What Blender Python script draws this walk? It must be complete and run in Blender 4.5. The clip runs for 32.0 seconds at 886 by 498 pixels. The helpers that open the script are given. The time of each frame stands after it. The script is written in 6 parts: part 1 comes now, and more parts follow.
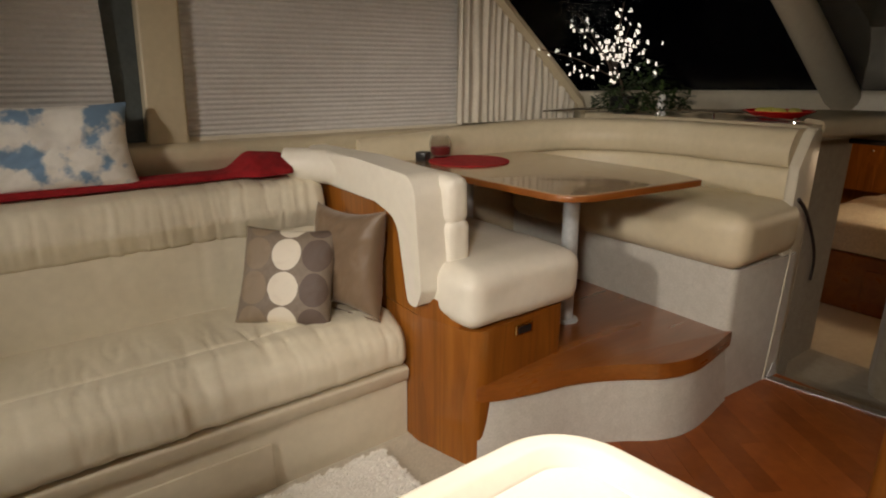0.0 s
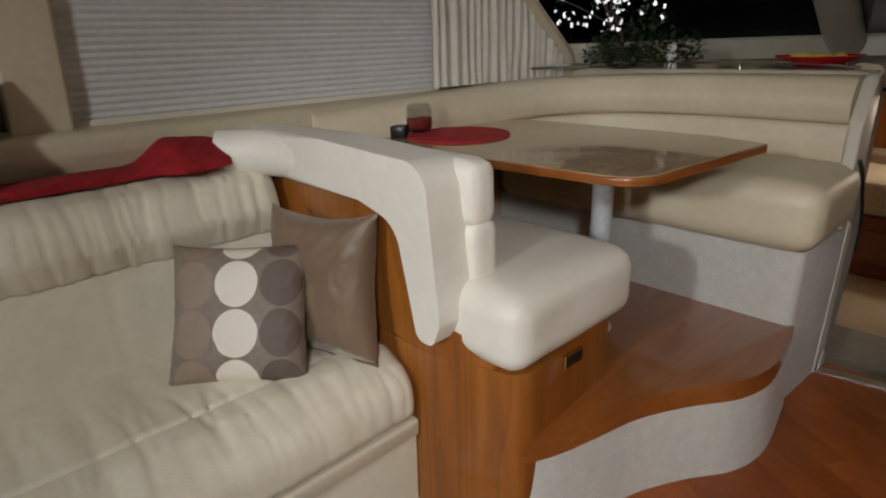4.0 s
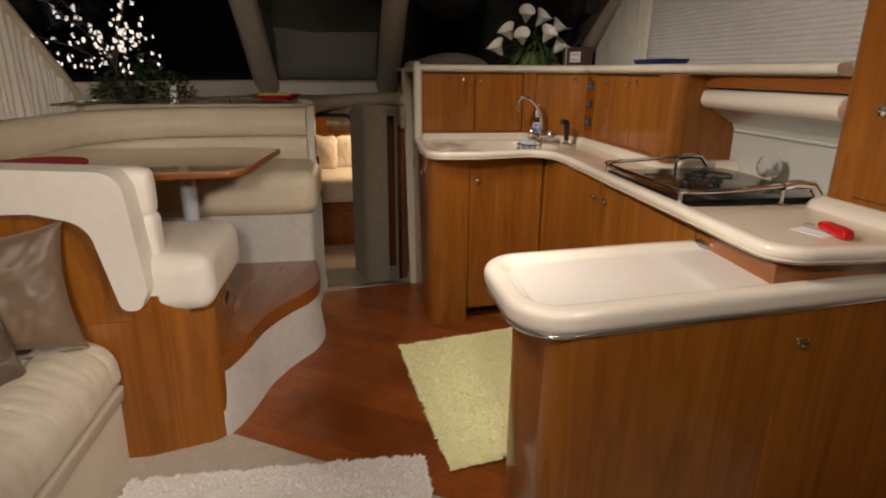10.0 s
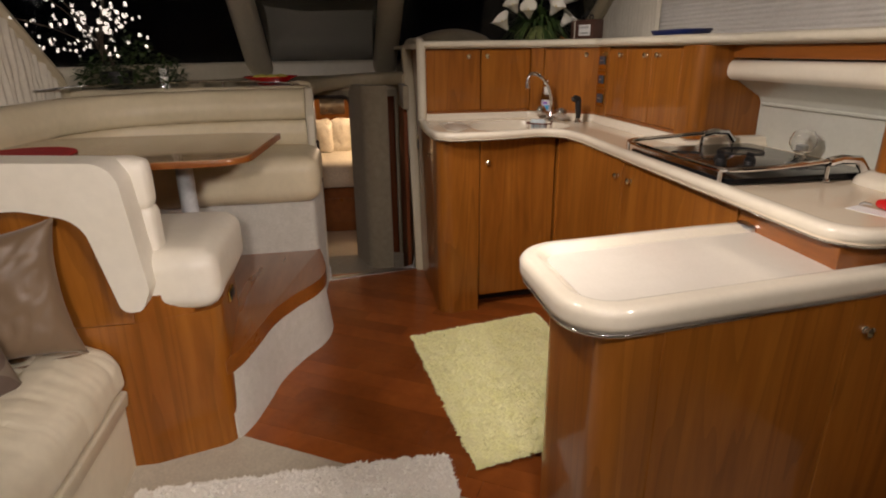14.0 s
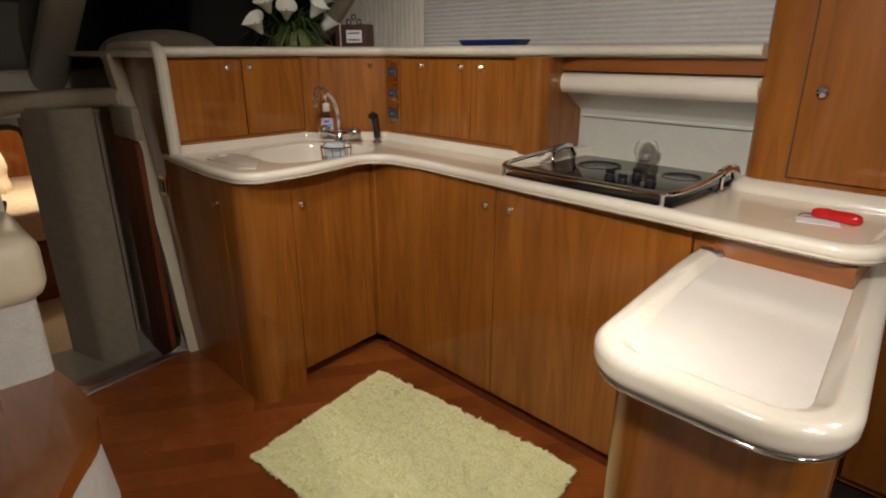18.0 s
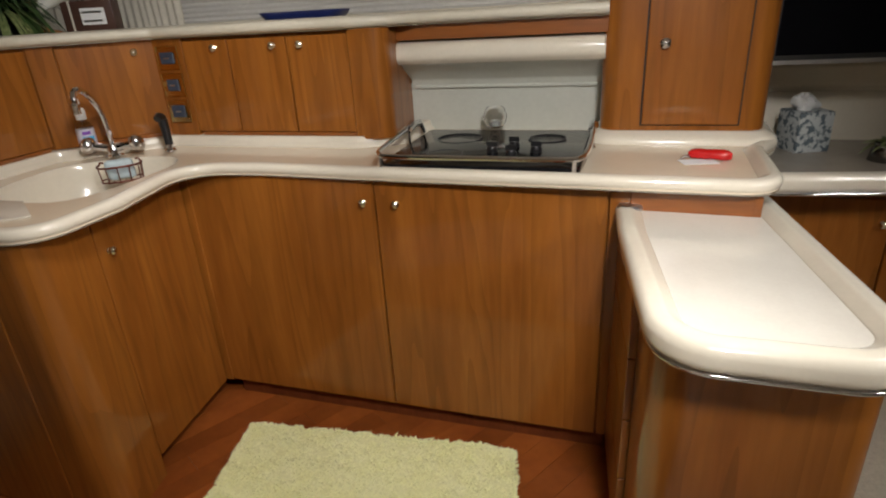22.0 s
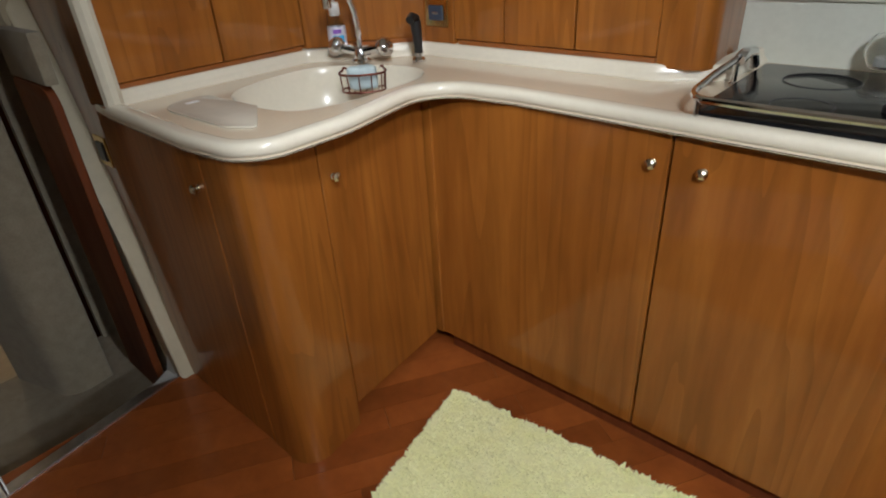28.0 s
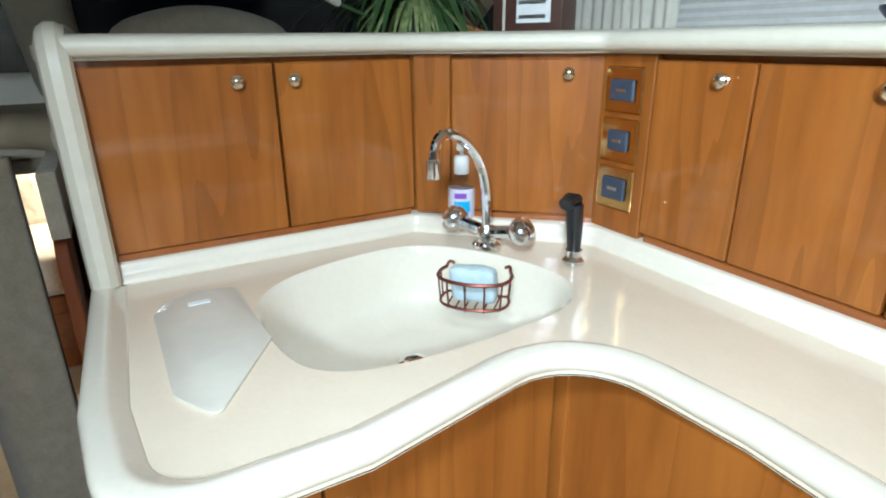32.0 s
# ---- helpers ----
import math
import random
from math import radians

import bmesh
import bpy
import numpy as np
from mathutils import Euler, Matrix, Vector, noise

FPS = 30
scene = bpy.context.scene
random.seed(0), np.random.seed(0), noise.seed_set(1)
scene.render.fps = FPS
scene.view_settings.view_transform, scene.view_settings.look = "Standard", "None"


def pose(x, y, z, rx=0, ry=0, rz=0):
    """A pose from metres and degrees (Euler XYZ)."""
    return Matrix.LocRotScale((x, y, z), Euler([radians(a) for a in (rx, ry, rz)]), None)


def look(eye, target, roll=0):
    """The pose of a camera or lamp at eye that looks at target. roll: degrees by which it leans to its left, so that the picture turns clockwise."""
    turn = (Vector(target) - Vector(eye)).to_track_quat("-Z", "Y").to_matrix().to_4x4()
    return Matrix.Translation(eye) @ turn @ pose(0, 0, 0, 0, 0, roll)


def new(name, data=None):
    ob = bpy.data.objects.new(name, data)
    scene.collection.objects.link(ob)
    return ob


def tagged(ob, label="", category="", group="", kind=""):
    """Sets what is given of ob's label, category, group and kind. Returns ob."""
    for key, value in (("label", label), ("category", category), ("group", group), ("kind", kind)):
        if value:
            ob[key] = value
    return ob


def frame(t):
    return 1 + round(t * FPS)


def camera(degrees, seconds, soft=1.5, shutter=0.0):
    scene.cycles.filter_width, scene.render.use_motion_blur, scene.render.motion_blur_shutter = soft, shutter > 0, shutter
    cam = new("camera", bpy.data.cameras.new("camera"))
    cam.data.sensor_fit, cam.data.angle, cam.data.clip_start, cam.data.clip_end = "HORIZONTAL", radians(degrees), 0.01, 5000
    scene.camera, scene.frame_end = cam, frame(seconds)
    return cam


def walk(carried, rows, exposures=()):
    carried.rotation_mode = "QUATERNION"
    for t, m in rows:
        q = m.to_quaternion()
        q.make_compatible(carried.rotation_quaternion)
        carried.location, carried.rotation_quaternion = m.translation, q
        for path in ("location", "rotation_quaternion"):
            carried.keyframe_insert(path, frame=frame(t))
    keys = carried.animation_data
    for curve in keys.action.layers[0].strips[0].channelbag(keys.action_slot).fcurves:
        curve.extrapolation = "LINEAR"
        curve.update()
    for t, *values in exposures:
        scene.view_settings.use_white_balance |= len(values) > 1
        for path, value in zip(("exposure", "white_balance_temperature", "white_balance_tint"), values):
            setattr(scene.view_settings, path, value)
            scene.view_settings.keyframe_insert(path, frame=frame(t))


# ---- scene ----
cam = camera(75.9, 32.0, 2.0)
PATH = [
    (0, (1.313, 1.525, 1.305), (2.435, 3.076, 0.720), -0.1),
    (0.5, (1.438, 1.570, 1.281), (2.525, 3.150, 0.704), -0.9),
    (1, (1.561, 1.62, 1.262), (2.59, 3.233, 0.682), -1.7),
    (1.5, (1.621, 1.705, 1.255), (2.637, 3.319, 0.653), -2.1),
    (2, (1.626, 1.806, 1.255), (2.673, 3.386, 0.618), -2.1),
    (2.5, (1.605, 1.884, 1.258), (2.695, 3.425, 0.596), -2.4),
    (4.5, (1.432, 2.175, 1.245), (2.803, 3.458, 0.558), -1.6),
    (5, (1.379, 2.257, 1.248), (2.86, 3.407, 0.553), -1.0),
    (5.5, (1.318, 2.328, 1.26), (2.916, 3.298, 0.548), 0.1),
    (6, (1.241, 2.371, 1.261), (2.947, 3.134, 0.549), 0.8),
    (6.5, (1.166, 2.365, 1.266), (2.945, 2.951, 0.564), 1.1),
    (7, (1.092, 2.281, 1.274), (2.908, 2.763, 0.589), 0.6),
    (7.5, (1.0, 2.224, 1.283), (2.845, 2.606, 0.614), 0.7),
    (8, (0.911, 2.19, 1.287), (2.775, 2.502, 0.622), 0.1),
    (8.5, (0.813, 2.232, 1.281), (2.696, 2.413, 0.633), 0.4),
    (9, (0.711, 2.294, 1.267), (2.607, 2.329, 0.633), 0.8),
    (9.5, (0.608, 2.315, 1.27), (2.506, 2.195, 0.65), 0.8),
    (10, (0.495, 2.307, 1.293), (2.381, 2.014, 0.695), 0.5),
    (10.5, (0.419, 2.26, 1.305), (2.284, 1.809, 0.74), 0.3),
    (11, (0.349, 2.221, 1.315), (2.176, 1.622, 0.765), 0.7),
    (11.5, (0.29, 2.22, 1.313), (2.106, 1.588, 0.763), 0.8),
    (12, (0.325, 2.215, 1.29), (2.166, 1.684, 0.716), 0.2),
    (12.5, (0.337, 2.257, 1.288), (2.192, 1.821, 0.679), -0.2),
    (13, (0.392, 2.304, 1.288), (2.254, 1.944, 0.651), -0.5),
    (13.5, (0.5, 2.352, 1.274), (2.365, 2.038, 0.621), -0.5),
    (15.5, (0.972, 2.471, 1.302), (2.759, 1.986, 0.549), -1.4),
    (16, (1.055, 2.57, 1.297), (2.776, 1.891, 0.538), -0.6),
    (16.5, (1.161, 2.643, 1.251), (2.805, 1.765, 0.523), 0.4),
    (17, (1.267, 2.682, 1.254), (2.826, 1.647, 0.547), 0.2),
    (17.5, (1.339, 2.716, 1.285), (2.808, 1.544, 0.599), -0.1),
    (18, (1.407, 2.768, 1.31), (2.761, 1.451, 0.651), -0.1),
    (18.5, (1.5, 2.842, 1.316), (2.696, 1.368, 0.689), 0.4),
    (19, (1.573, 2.873, 1.316), (2.628, 1.286, 0.71), 0.5),
    (19.5, (1.615, 2.837, 1.323), (2.575, 1.19, 0.718), -0.3),
    (20, (1.702, 2.782, 1.338), (2.55, 1.083, 0.707), -1.9),
    (20.5, (1.738, 2.763, 1.355), (2.522, 1.044, 0.697), -2.6),
    (21, (1.847, 2.813, 1.367), (2.494, 1.054, 0.667), -2.9),
    (21.5, (1.89, 2.813, 1.346), (2.485, 1.051, 0.612), -3.4),
    (22, (1.935, 2.814, 1.332), (2.507, 1.063, 0.554), -3.4),
    (22.5, (1.971, 2.809, 1.324), (2.568, 1.094, 0.486), -2.9),
    (23, (1.984, 2.804, 1.301), (2.668, 1.146, 0.416), -2.0),
    (23.5, (1.986, 2.784, 1.29), (2.788, 1.222, 0.332), -1.0),
    (24, (1.938, 2.72, 1.265), (2.902, 1.285, 0.261), -0.5),
    (24.5, (1.895, 2.655, 1.257), (2.996, 1.368, 0.194), -0.6),
    (26.5, (1.946, 2.541, 1.248), (3.239, 1.546, 0.091), -2.0),
    (27, (2.054, 2.54, 1.257), (3.32, 1.446, 0.163), -2.9),
    (27.5, (2.153, 2.519, 1.258), (3.372, 1.317, 0.224), -3.2),
    (28, (2.231, 2.458, 1.258), (3.417, 1.179, 0.28), -3.4),
    (28.5, (2.338, 2.365, 1.292), (3.481, 1.035, 0.33), -3.3),
    (29, (2.447, 2.291, 1.296), (3.549, 0.886, 0.397), -3.5),
    (29.5, (2.543, 2.235, 1.312), (3.617, 0.778, 0.462), -3.1),
    (30, (2.62, 2.191, 1.309), (3.688, 0.707, 0.497), -1.6),
    (30.5, (2.635, 2.1, 1.309), (3.82, 0.696, 0.519), -0.7),
    (31, (2.631, 1.986, 1.308), (4.006, 0.752, 0.543), -1.3),
    (31.5, (2.683, 1.929, 1.282), (4.205, 0.837, 0.581), -1.2),
    (32, (2.722, 1.883, 1.314), (4.354, 0.958, 0.623), -0.6),
]
EXPOSURES = [(0, -0.1, 7300, 12), (1, -0.2, 6800, 11), (2.5, -0.22, 6350, 10), (5, -0.15, 5950, 9), (7, -0.42, 6750, 12), (9, -0.39, 7350, 17), (11, -0.28, 7250, 19), (13.5, -0.28, 7250, 19), (17, -0.36, 7150, 15), (19, -0.24, 6450, 12),
             (21, -0.2, 6400, 10), (24.5, -0.18, 6750, 11), (27, -0.12, 6350, 8), (28, 0.0, 5850, 5), (29, 0.22, 5150, 0), (30, 0.54, 5000, -4), (31, 0.76, 4900, -5), (32, 0.98, 5000, -4)]
walk(cam, [(t, look(eye, target, roll)) for t, eye, target, roll in PATH], EXPOSURES)

# ---- night outside, added ceiling spots, lamp in the forward cabin ----
world = bpy.data.worlds.new("night")
scene.world = world
world.use_nodes = True
world.node_tree.nodes["Background"].inputs[0].default_value = (0.001, 0.001, 0.002, 1)
world.node_tree.nodes["Background"].inputs[1].default_value = 0.3
CEIL = 2.0


def lamp(kind, x, y, z, watts, colour, size=0.2, aim=None, spot=0):
    data = bpy.data.lights.new("lamp", kind)
    data.energy, data.color = watts, colour
    if kind == "AREA":
        data.shape, data.size = "DISK", size
    else:
        data.shadow_soft_size = size
    if kind == "SPOT":
        data.spot_size, data.spot_blend = radians(spot), 0.8
    ob = new("lamp_light", data)
    ob.matrix_world = look((x, y, z), aim) if aim else pose(x, y, z)
    return ob


COOL, WARM = (1.0, 0.97, 0.95), (1.0, 0.78, 0.54)
# stand-ins for the carried light: place, where each is turned to, watts, opening
STAND_IN_SPOTS = [(-0.95, 2.35, (2.52, 3.22, 0.72), 235, 52), (0.35, 2.30, (1.58, 1.50, 0.32), 78, 60), (0.70, 1.30, (2.75, 3.02, 0.66), 165, 50),
         (1.70, 2.72, (2.48, 1.16, 0.88), 136, 84), (2.45, 2.10, (3.52, 1.34, 1.08), 44, 72)]
# each added spot also gets a weak point lamp as fill
for lx, ly, aim, watts, wide in STAND_IN_SPOTS:
    lamp("SPOT", lx, ly, CEIL - 0.08, watts, COOL, 0.11, aim, wide)
    lamp("POINT", lx, ly, CEIL - 0.11, 0.45, COOL, 0.08)
lamp("POINT", 6.7, 1.98, 0.92, 23, WARM, 0.10)

# ---- materials ----


def mat(name, a, b=None, rough=0.5, scale=(8, 8, 8), metal=0.0, bump=0.0, bump_scale=200.0, bump_stretch=(1, 1, 1), coat=0.0, sheen=0.0,
        fine=0.12, detail=5.0, random=0.0, glow=0.0, rough_vary=0.08, spec=0.5):
    """Two base colours mixed by stretched noise, a finer grain over it, fine relief, and gloss that varies a little."""
    m = bpy.data.materials.new(name)
    m.use_nodes = True
    n, l = m.node_tree.nodes, m.node_tree.links
    p = n["Principled BSDF"]
    b = b or tuple(c * 0.86 for c in a)
    co = n.new("ShaderNodeTexCoord")
    mp = n.new("ShaderNodeMapping")
    mp.inputs["Scale"].default_value = scale
    l.new(co.outputs["Object"], mp.inputs[0])
    n1 = n.new("ShaderNodeTexNoise")
    n1.inputs["Scale"].default_value, n1.inputs["Detail"].default_value = 1.0, detail
    l.new(mp.outputs[0], n1.inputs["Vector"])
    n2 = n.new("ShaderNodeTexNoise")
    n2.inputs["Scale"].default_value, n2.inputs["Detail"].default_value = 6.0, 3.0
    l.new(mp.outputs[0], n2.inputs["Vector"])
    mix = n.new("ShaderNodeMix")
    mix.data_type = "RGBA"
    mix.inputs[6].default_value, mix.inputs[7].default_value = (*a, 1), (*b, 1)
    ramp = n.new("ShaderNodeMapRange")
    ramp.inputs[1].default_value, ramp.inputs[2].default_value = 0.3, 0.7
    l.new(n1.outputs[0], ramp.inputs[0])
    l.new(ramp.outputs[0], mix.inputs[0])
    hsv = n.new("ShaderNodeHueSaturation")
    l.new(mix.outputs[2], hsv.inputs["Color"])
    val = n.new("ShaderNodeMapRange")
    val.inputs[1].default_value, val.inputs[2].default_value = 0.25, 0.75
    val.inputs[3].default_value, val.inputs[4].default_value = 1 - fine, 1 + fine
    l.new(n2.outputs[0], val.inputs[0])
    if random:
        oi = n.new("ShaderNodeObjectInfo")
        rr = n.new("ShaderNodeMapRange")
        rr.inputs[3].default_value, rr.inputs[4].default_value = 1 - random, 1 + random
        l.new(oi.outputs["Random"], rr.inputs[0])
        mul = n.new("ShaderNodeMath")
        mul.operation = "MULTIPLY"
        l.new(val.outputs[0], mul.inputs[0])
        l.new(rr.outputs[0], mul.inputs[1])
        l.new(mul.outputs[0], hsv.inputs["Value"])
    else:
        l.new(val.outputs[0], hsv.inputs["Value"])
    l.new(hsv.outputs[0], p.inputs["Base Color"])
    p.inputs["Metallic"].default_value = metal
    p.inputs["Specular IOR Level"].default_value = spec
    rv = n.new("ShaderNodeMapRange")
    rv.inputs[3].default_value, rv.inputs[4].default_value = max(0.02, rough - rough_vary), min(1, rough + rough_vary)
    l.new(n1.outputs[0], rv.inputs[0])
    l.new(rv.outputs[0], p.inputs["Roughness"])
    if coat:
        p.inputs["Coat Weight"].default_value, p.inputs["Coat Roughness"].default_value = coat, 0.045
    if sheen:
        p.inputs["Sheen Weight"].default_value = sheen
    if glow:
        p.inputs["Emission Color"].default_value, p.inputs["Emission Strength"].default_value = (*a, 1), glow
    if bump:
        mb = n.new("ShaderNodeMapping")
        mb.inputs["Scale"].default_value = bump_stretch
        l.new(co.outputs["Object"], mb.inputs[0])
        nb = n.new("ShaderNodeTexNoise")
        nb.inputs["Scale"].default_value, nb.inputs["Detail"].default_value = bump_scale, 4.0
        l.new(mb.outputs[0], nb.inputs["Vector"])
        bp = n.new("ShaderNodeBump")
        bp.inputs["Strength"].default_value, bp.inputs["Distance"].default_value = bump, 0.004
        l.new(nb.outputs[0], bp.inputs["Height"])
        l.new(bp.outputs[0], p.inputs["Normal"])
    return m


def clear(name, tint=(1, 1, 1), rough=0.0, ior=1.45):
    m = bpy.data.materials.new(name)
    m.use_nodes = True
    p = m.node_tree.nodes["Principled BSDF"]
    p.inputs["Base Color"].default_value = (*tint, 1)
    p.inputs["Transmission Weight"].default_value, p.inputs["Roughness"].default_value, p.inputs["IOR"].default_value = 1.0, rough, ior
    return m


CHERRY = mat("cherry_veneer", (0.34, 0.119, 0.018), (0.245, 0.077, 0.0106), 0.34, (11, 11, 1.3), bump=0.04, bump_scale=60, bump_stretch=(3, 3, 0.15), coat=0.55, fine=0.09, spec=0.2)
for k in CHERRY.node_tree.nodes:
    if k.type == "TEX_NOISE" and k.inputs["Scale"].default_value == 1.0:
        k.inputs["Distortion"].default_value = 0.9


def grain_figure(m, stretch=(6.5, 6.5, 0.42), lines=11.0, depth=0.17):
    """Wavy growth-ring lines over a veneer: contours of a slow, stretched noise."""
    n, l = m.node_tree.nodes, m.node_tree.links
    p = n["Principled BSDF"]
    base = p.inputs["Base Color"].links[0].from_socket
    co, mp, nz = n.new("ShaderNodeTexCoord"), n.new("ShaderNodeMapping"), n.new("ShaderNodeTexNoise")
    mp.inputs["Scale"].default_value = stretch
    nz.inputs["Scale"].default_value, nz.inputs["Detail"].default_value, nz.inputs["Roughness"].default_value = 1.0, 2.5, 0.42
    l.new(co.outputs["Object"], mp.inputs[0])
    l.new(mp.outputs[0], nz.inputs["Vector"])
    mul, fr = n.new("ShaderNodeMath"), n.new("ShaderNodeMath")
    mul.operation, fr.operation = "MULTIPLY", "FRACT"
    mul.inputs[1].default_value = lines
    l.new(nz.outputs[0], mul.inputs[0])
    l.new(mul.outputs[0], fr.inputs[0])
    ease = n.new("ShaderNodeMapRange")
    ease.interpolation_type = "SMOOTHSTEP"
    ease.inputs[1].default_value, ease.inputs[2].default_value = 0.35, 1.0
    ease.inputs[3].default_value, ease.inputs[4].default_value = 1.0, 1.0 - depth
    l.new(fr.outputs[0], ease.inputs[0])
    hs = n.new("ShaderNodeHueSaturation")
    l.new(base, hs.inputs["Color"])
    l.new(ease.outputs[0], hs.inputs["Value"])
    l.new(hs.outputs[0], p.inputs["Base Color"])


grain_figure(CHERRY)
CHERRY_GLOSS = mat("mirror_gloss_cherry", (0.36, 0.110, 0.021), (0.23, 0.060, 0.011), 0.3, (14, 14, 1.6), coat=1.0, fine=0.1, spec=0.5)
CHERRY_GLOSS.node_tree.nodes["Principled BSDF"].inputs["Coat Roughness"].default_value = 0.02
CHERRY_SIDE = mat("cherry_veneer_lengthwise", (0.31, 0.100, 0.019), (0.215, 0.063, 0.011), 0.30, (2, 14, 14), bump=0.05, bump_scale=60, coat=0.6)
PLANK = mat("cherry_floor_plank", (0.36, 0.100, 0.020), (0.24, 0.060, 0.012), 0.34, (5, 5, 5), bump=0.06, bump_scale=70, coat=0.3, spec=0.3, random=0.2, fine=0.10)
TABLE_TOP = mat("varnished_table_veneer", (0.50, 0.34, 0.20), (0.42, 0.27, 0.145), 0.22, (2, 12, 12), coat=0.8, bump=0.02)
# near-black for edging, joints and hidden cores, and for toe-kick shade
DARK = mat("dark_parts_and_shade", (0.03, 0.018, 0.012), rough=0.7)
LEATHER = mat("cream_leather", (0.69, 0.605, 0.43), (0.63, 0.545, 0.37), 0.42, (5, 5, 5), bump=0.25, bump_scale=320, fine=0.04)
SOFA_LEATHER = mat("pale_cream_leather", (0.735, 0.675, 0.525), (0.68, 0.615, 0.465), 0.40, (5, 5, 5), bump=0.22, bump_scale=320, fine=0.04)
WHITE_LEATHER = mat("ivory_leather", (0.80, 0.757, 0.65), (0.75, 0.70, 0.585), 0.36, (5, 5, 5), bump=0.16, bump_scale=320, fine=0.03)
CORIAN = mat("cream_moulded_counter", (0.77, 0.66, 0.50), (0.745, 0.632, 0.475), 0.20, (20, 20, 20), fine=0.02, coat=0.4, rough_vary=0.04)
CORIAN_PALE = mat("pale_moulded_tray", (0.77, 0.725, 0.63), (0.74, 0.695, 0.60), 0.20, (20, 20, 20), fine=0.02, coat=0.4, rough_vary=0.04)
GREY_BROWN = mat("glossy_grey_brown", (0.30, 0.265, 0.215), (0.27, 0.235, 0.19), 0.14, (12, 12, 12), fine=0.04)
CORIAN_EDGE = mat("ivory_moulded_edge", (0.77, 0.705, 0.575), (0.745, 0.68, 0.55), 0.20, (15, 15, 15), fine=0.02, coat=0.5, rough_vary=0.04)
VINYL = mat("beige_vinyl_trim", (0.52, 0.45, 0.31), (0.48, 0.41, 0.28), 0.45, (6, 6, 6), bump=0.15, bump_scale=300, fine=0.05)
VINYL_PALE = mat("ivory_vinyl_trim", (0.66, 0.61, 0.49), (0.62, 0.57, 0.45), 0.42, (6, 6, 6), bump=0.12, bump_scale=300, fine=0.04)
WALLCARPET = mat("beige_wall_carpet", (0.36, 0.308, 0.22), (0.30, 0.255, 0.18), 0.95, (30, 30, 30), bump=0.6, bump_scale=500, fine=0.1, sheen=0.2)
RISER = mat("pale_carpet_riser", (0.62, 0.60, 0.53), (0.56, 0.54, 0.47), 0.95, (25, 25, 25), bump=0.6, bump_scale=450, fine=0.1, sheen=0.2)
CARPET = mat("beige_floor_carpet", (0.56, 0.50, 0.38), (0.50, 0.44, 0.33), 0.97, (20, 20, 20), bump=0.8, bump_scale=420, fine=0.13, sheen=0.25)
BLIND = mat("grey_pleated_fabric", (0.60, 0.585, 0.55), (0.56, 0.545, 0.51), 0.9, (10, 10, 10), bump=0.2, bump_scale=500, fine=0.05)
CURTAIN = mat("pale_curtain_cloth", (0.60, 0.56, 0.47), (0.55, 0.51, 0.42), 0.9, (10, 10, 10), bump=0.3, bump_scale=500, fine=0.06, sheen=0.2)
PAINT = mat("off_white_headliner", (0.66, 0.62, 0.54), (0.62, 0.58, 0.50), 0.7, (6, 6, 6), bump=0.2, bump_scale=300, fine=0.04)
CHROME = mat("polished_chrome", (0.78, 0.78, 0.80), rough=0.09, metal=1.0, fine=0.02, rough_vary=0.04)
BRASS = mat("polished_brass", (0.72, 0.50, 0.18), rough=0.16, metal=1.0, fine=0.05)
DARK_CHROME = mat("darkened_chrome", (0.22, 0.21, 0.20), rough=0.14, metal=1.0)
HOOD_GREY = mat("grey_green_gelcoat", (0.60, 0.605, 0.53), (0.57, 0.575, 0.50), 0.24, (10, 10, 10), fine=0.03, coat=0.4, rough_vary=0.05)
KNOB_METAL = mat("champagne_metal", (0.74, 0.66, 0.50), rough=0.16, metal=1.0, fine=0.04, rough_vary=0.05)
# dark cherry for passage wood; at the galley toe kick it paints shade
DULL_CHERRY = mat("dull_cherry_and_shade", (0.17, 0.046, 0.012), (0.12, 0.030, 0.008), 0.6, (14, 14, 1.6), spec=0.2)
ZONE = mat("dark_grey_print", (0.06, 0.06, 0.062), rough=0.4)
STEEL = mat("brushed_aluminium", (0.55, 0.55, 0.55), rough=0.35, metal=1.0)
LEGPAINT = mat("grey_painted_metal", (0.48, 0.50, 0.50), rough=0.4)
BLACK = mat("black_plastic", (0.012, 0.012, 0.013), rough=0.35, fine=0.02)
GLASS_BLACK = mat("black_ceramic_glass", (0.008, 0.008, 0.009), rough=0.10, rough_vary=0.02, spec=0.16)
SCREEN = mat("dark_tv_screen", (0.004, 0.004, 0.005), rough=0.10, rough_vary=0.02, spec=0.04)
NAVY = mat("navy_socket", (0.045, 0.06, 0.09), rough=0.4)
RED = mat("red_felt", (0.48, 0.012, 0.016), (0.36, 0.008, 0.012), 0.85, (20, 20, 20), bump=0.5, bump_scale=400)
RED_GLOSS = mat("red_plastic", (0.55, 0.012, 0.012), rough=0.25)
RED_DARK = mat("dark_red_knit", (0.34, 0.006, 0.010), (0.22, 0.004, 0.007), 0.95, (40, 40, 40), bump=0.9, bump_scale=260)
SHAG_YELLOW = mat("pale_yellow_shag", (0.93, 0.92, 0.54), (0.90, 0.89, 0.46), 0.95, (16, 16, 16), fine=0.06, sheen=0.3)
SHAG_WHITE = mat("white_shag", (0.90, 0.88, 0.81), (0.85, 0.82, 0.74), 0.95, (16, 16, 16), fine=0.06, sheen=0.3)
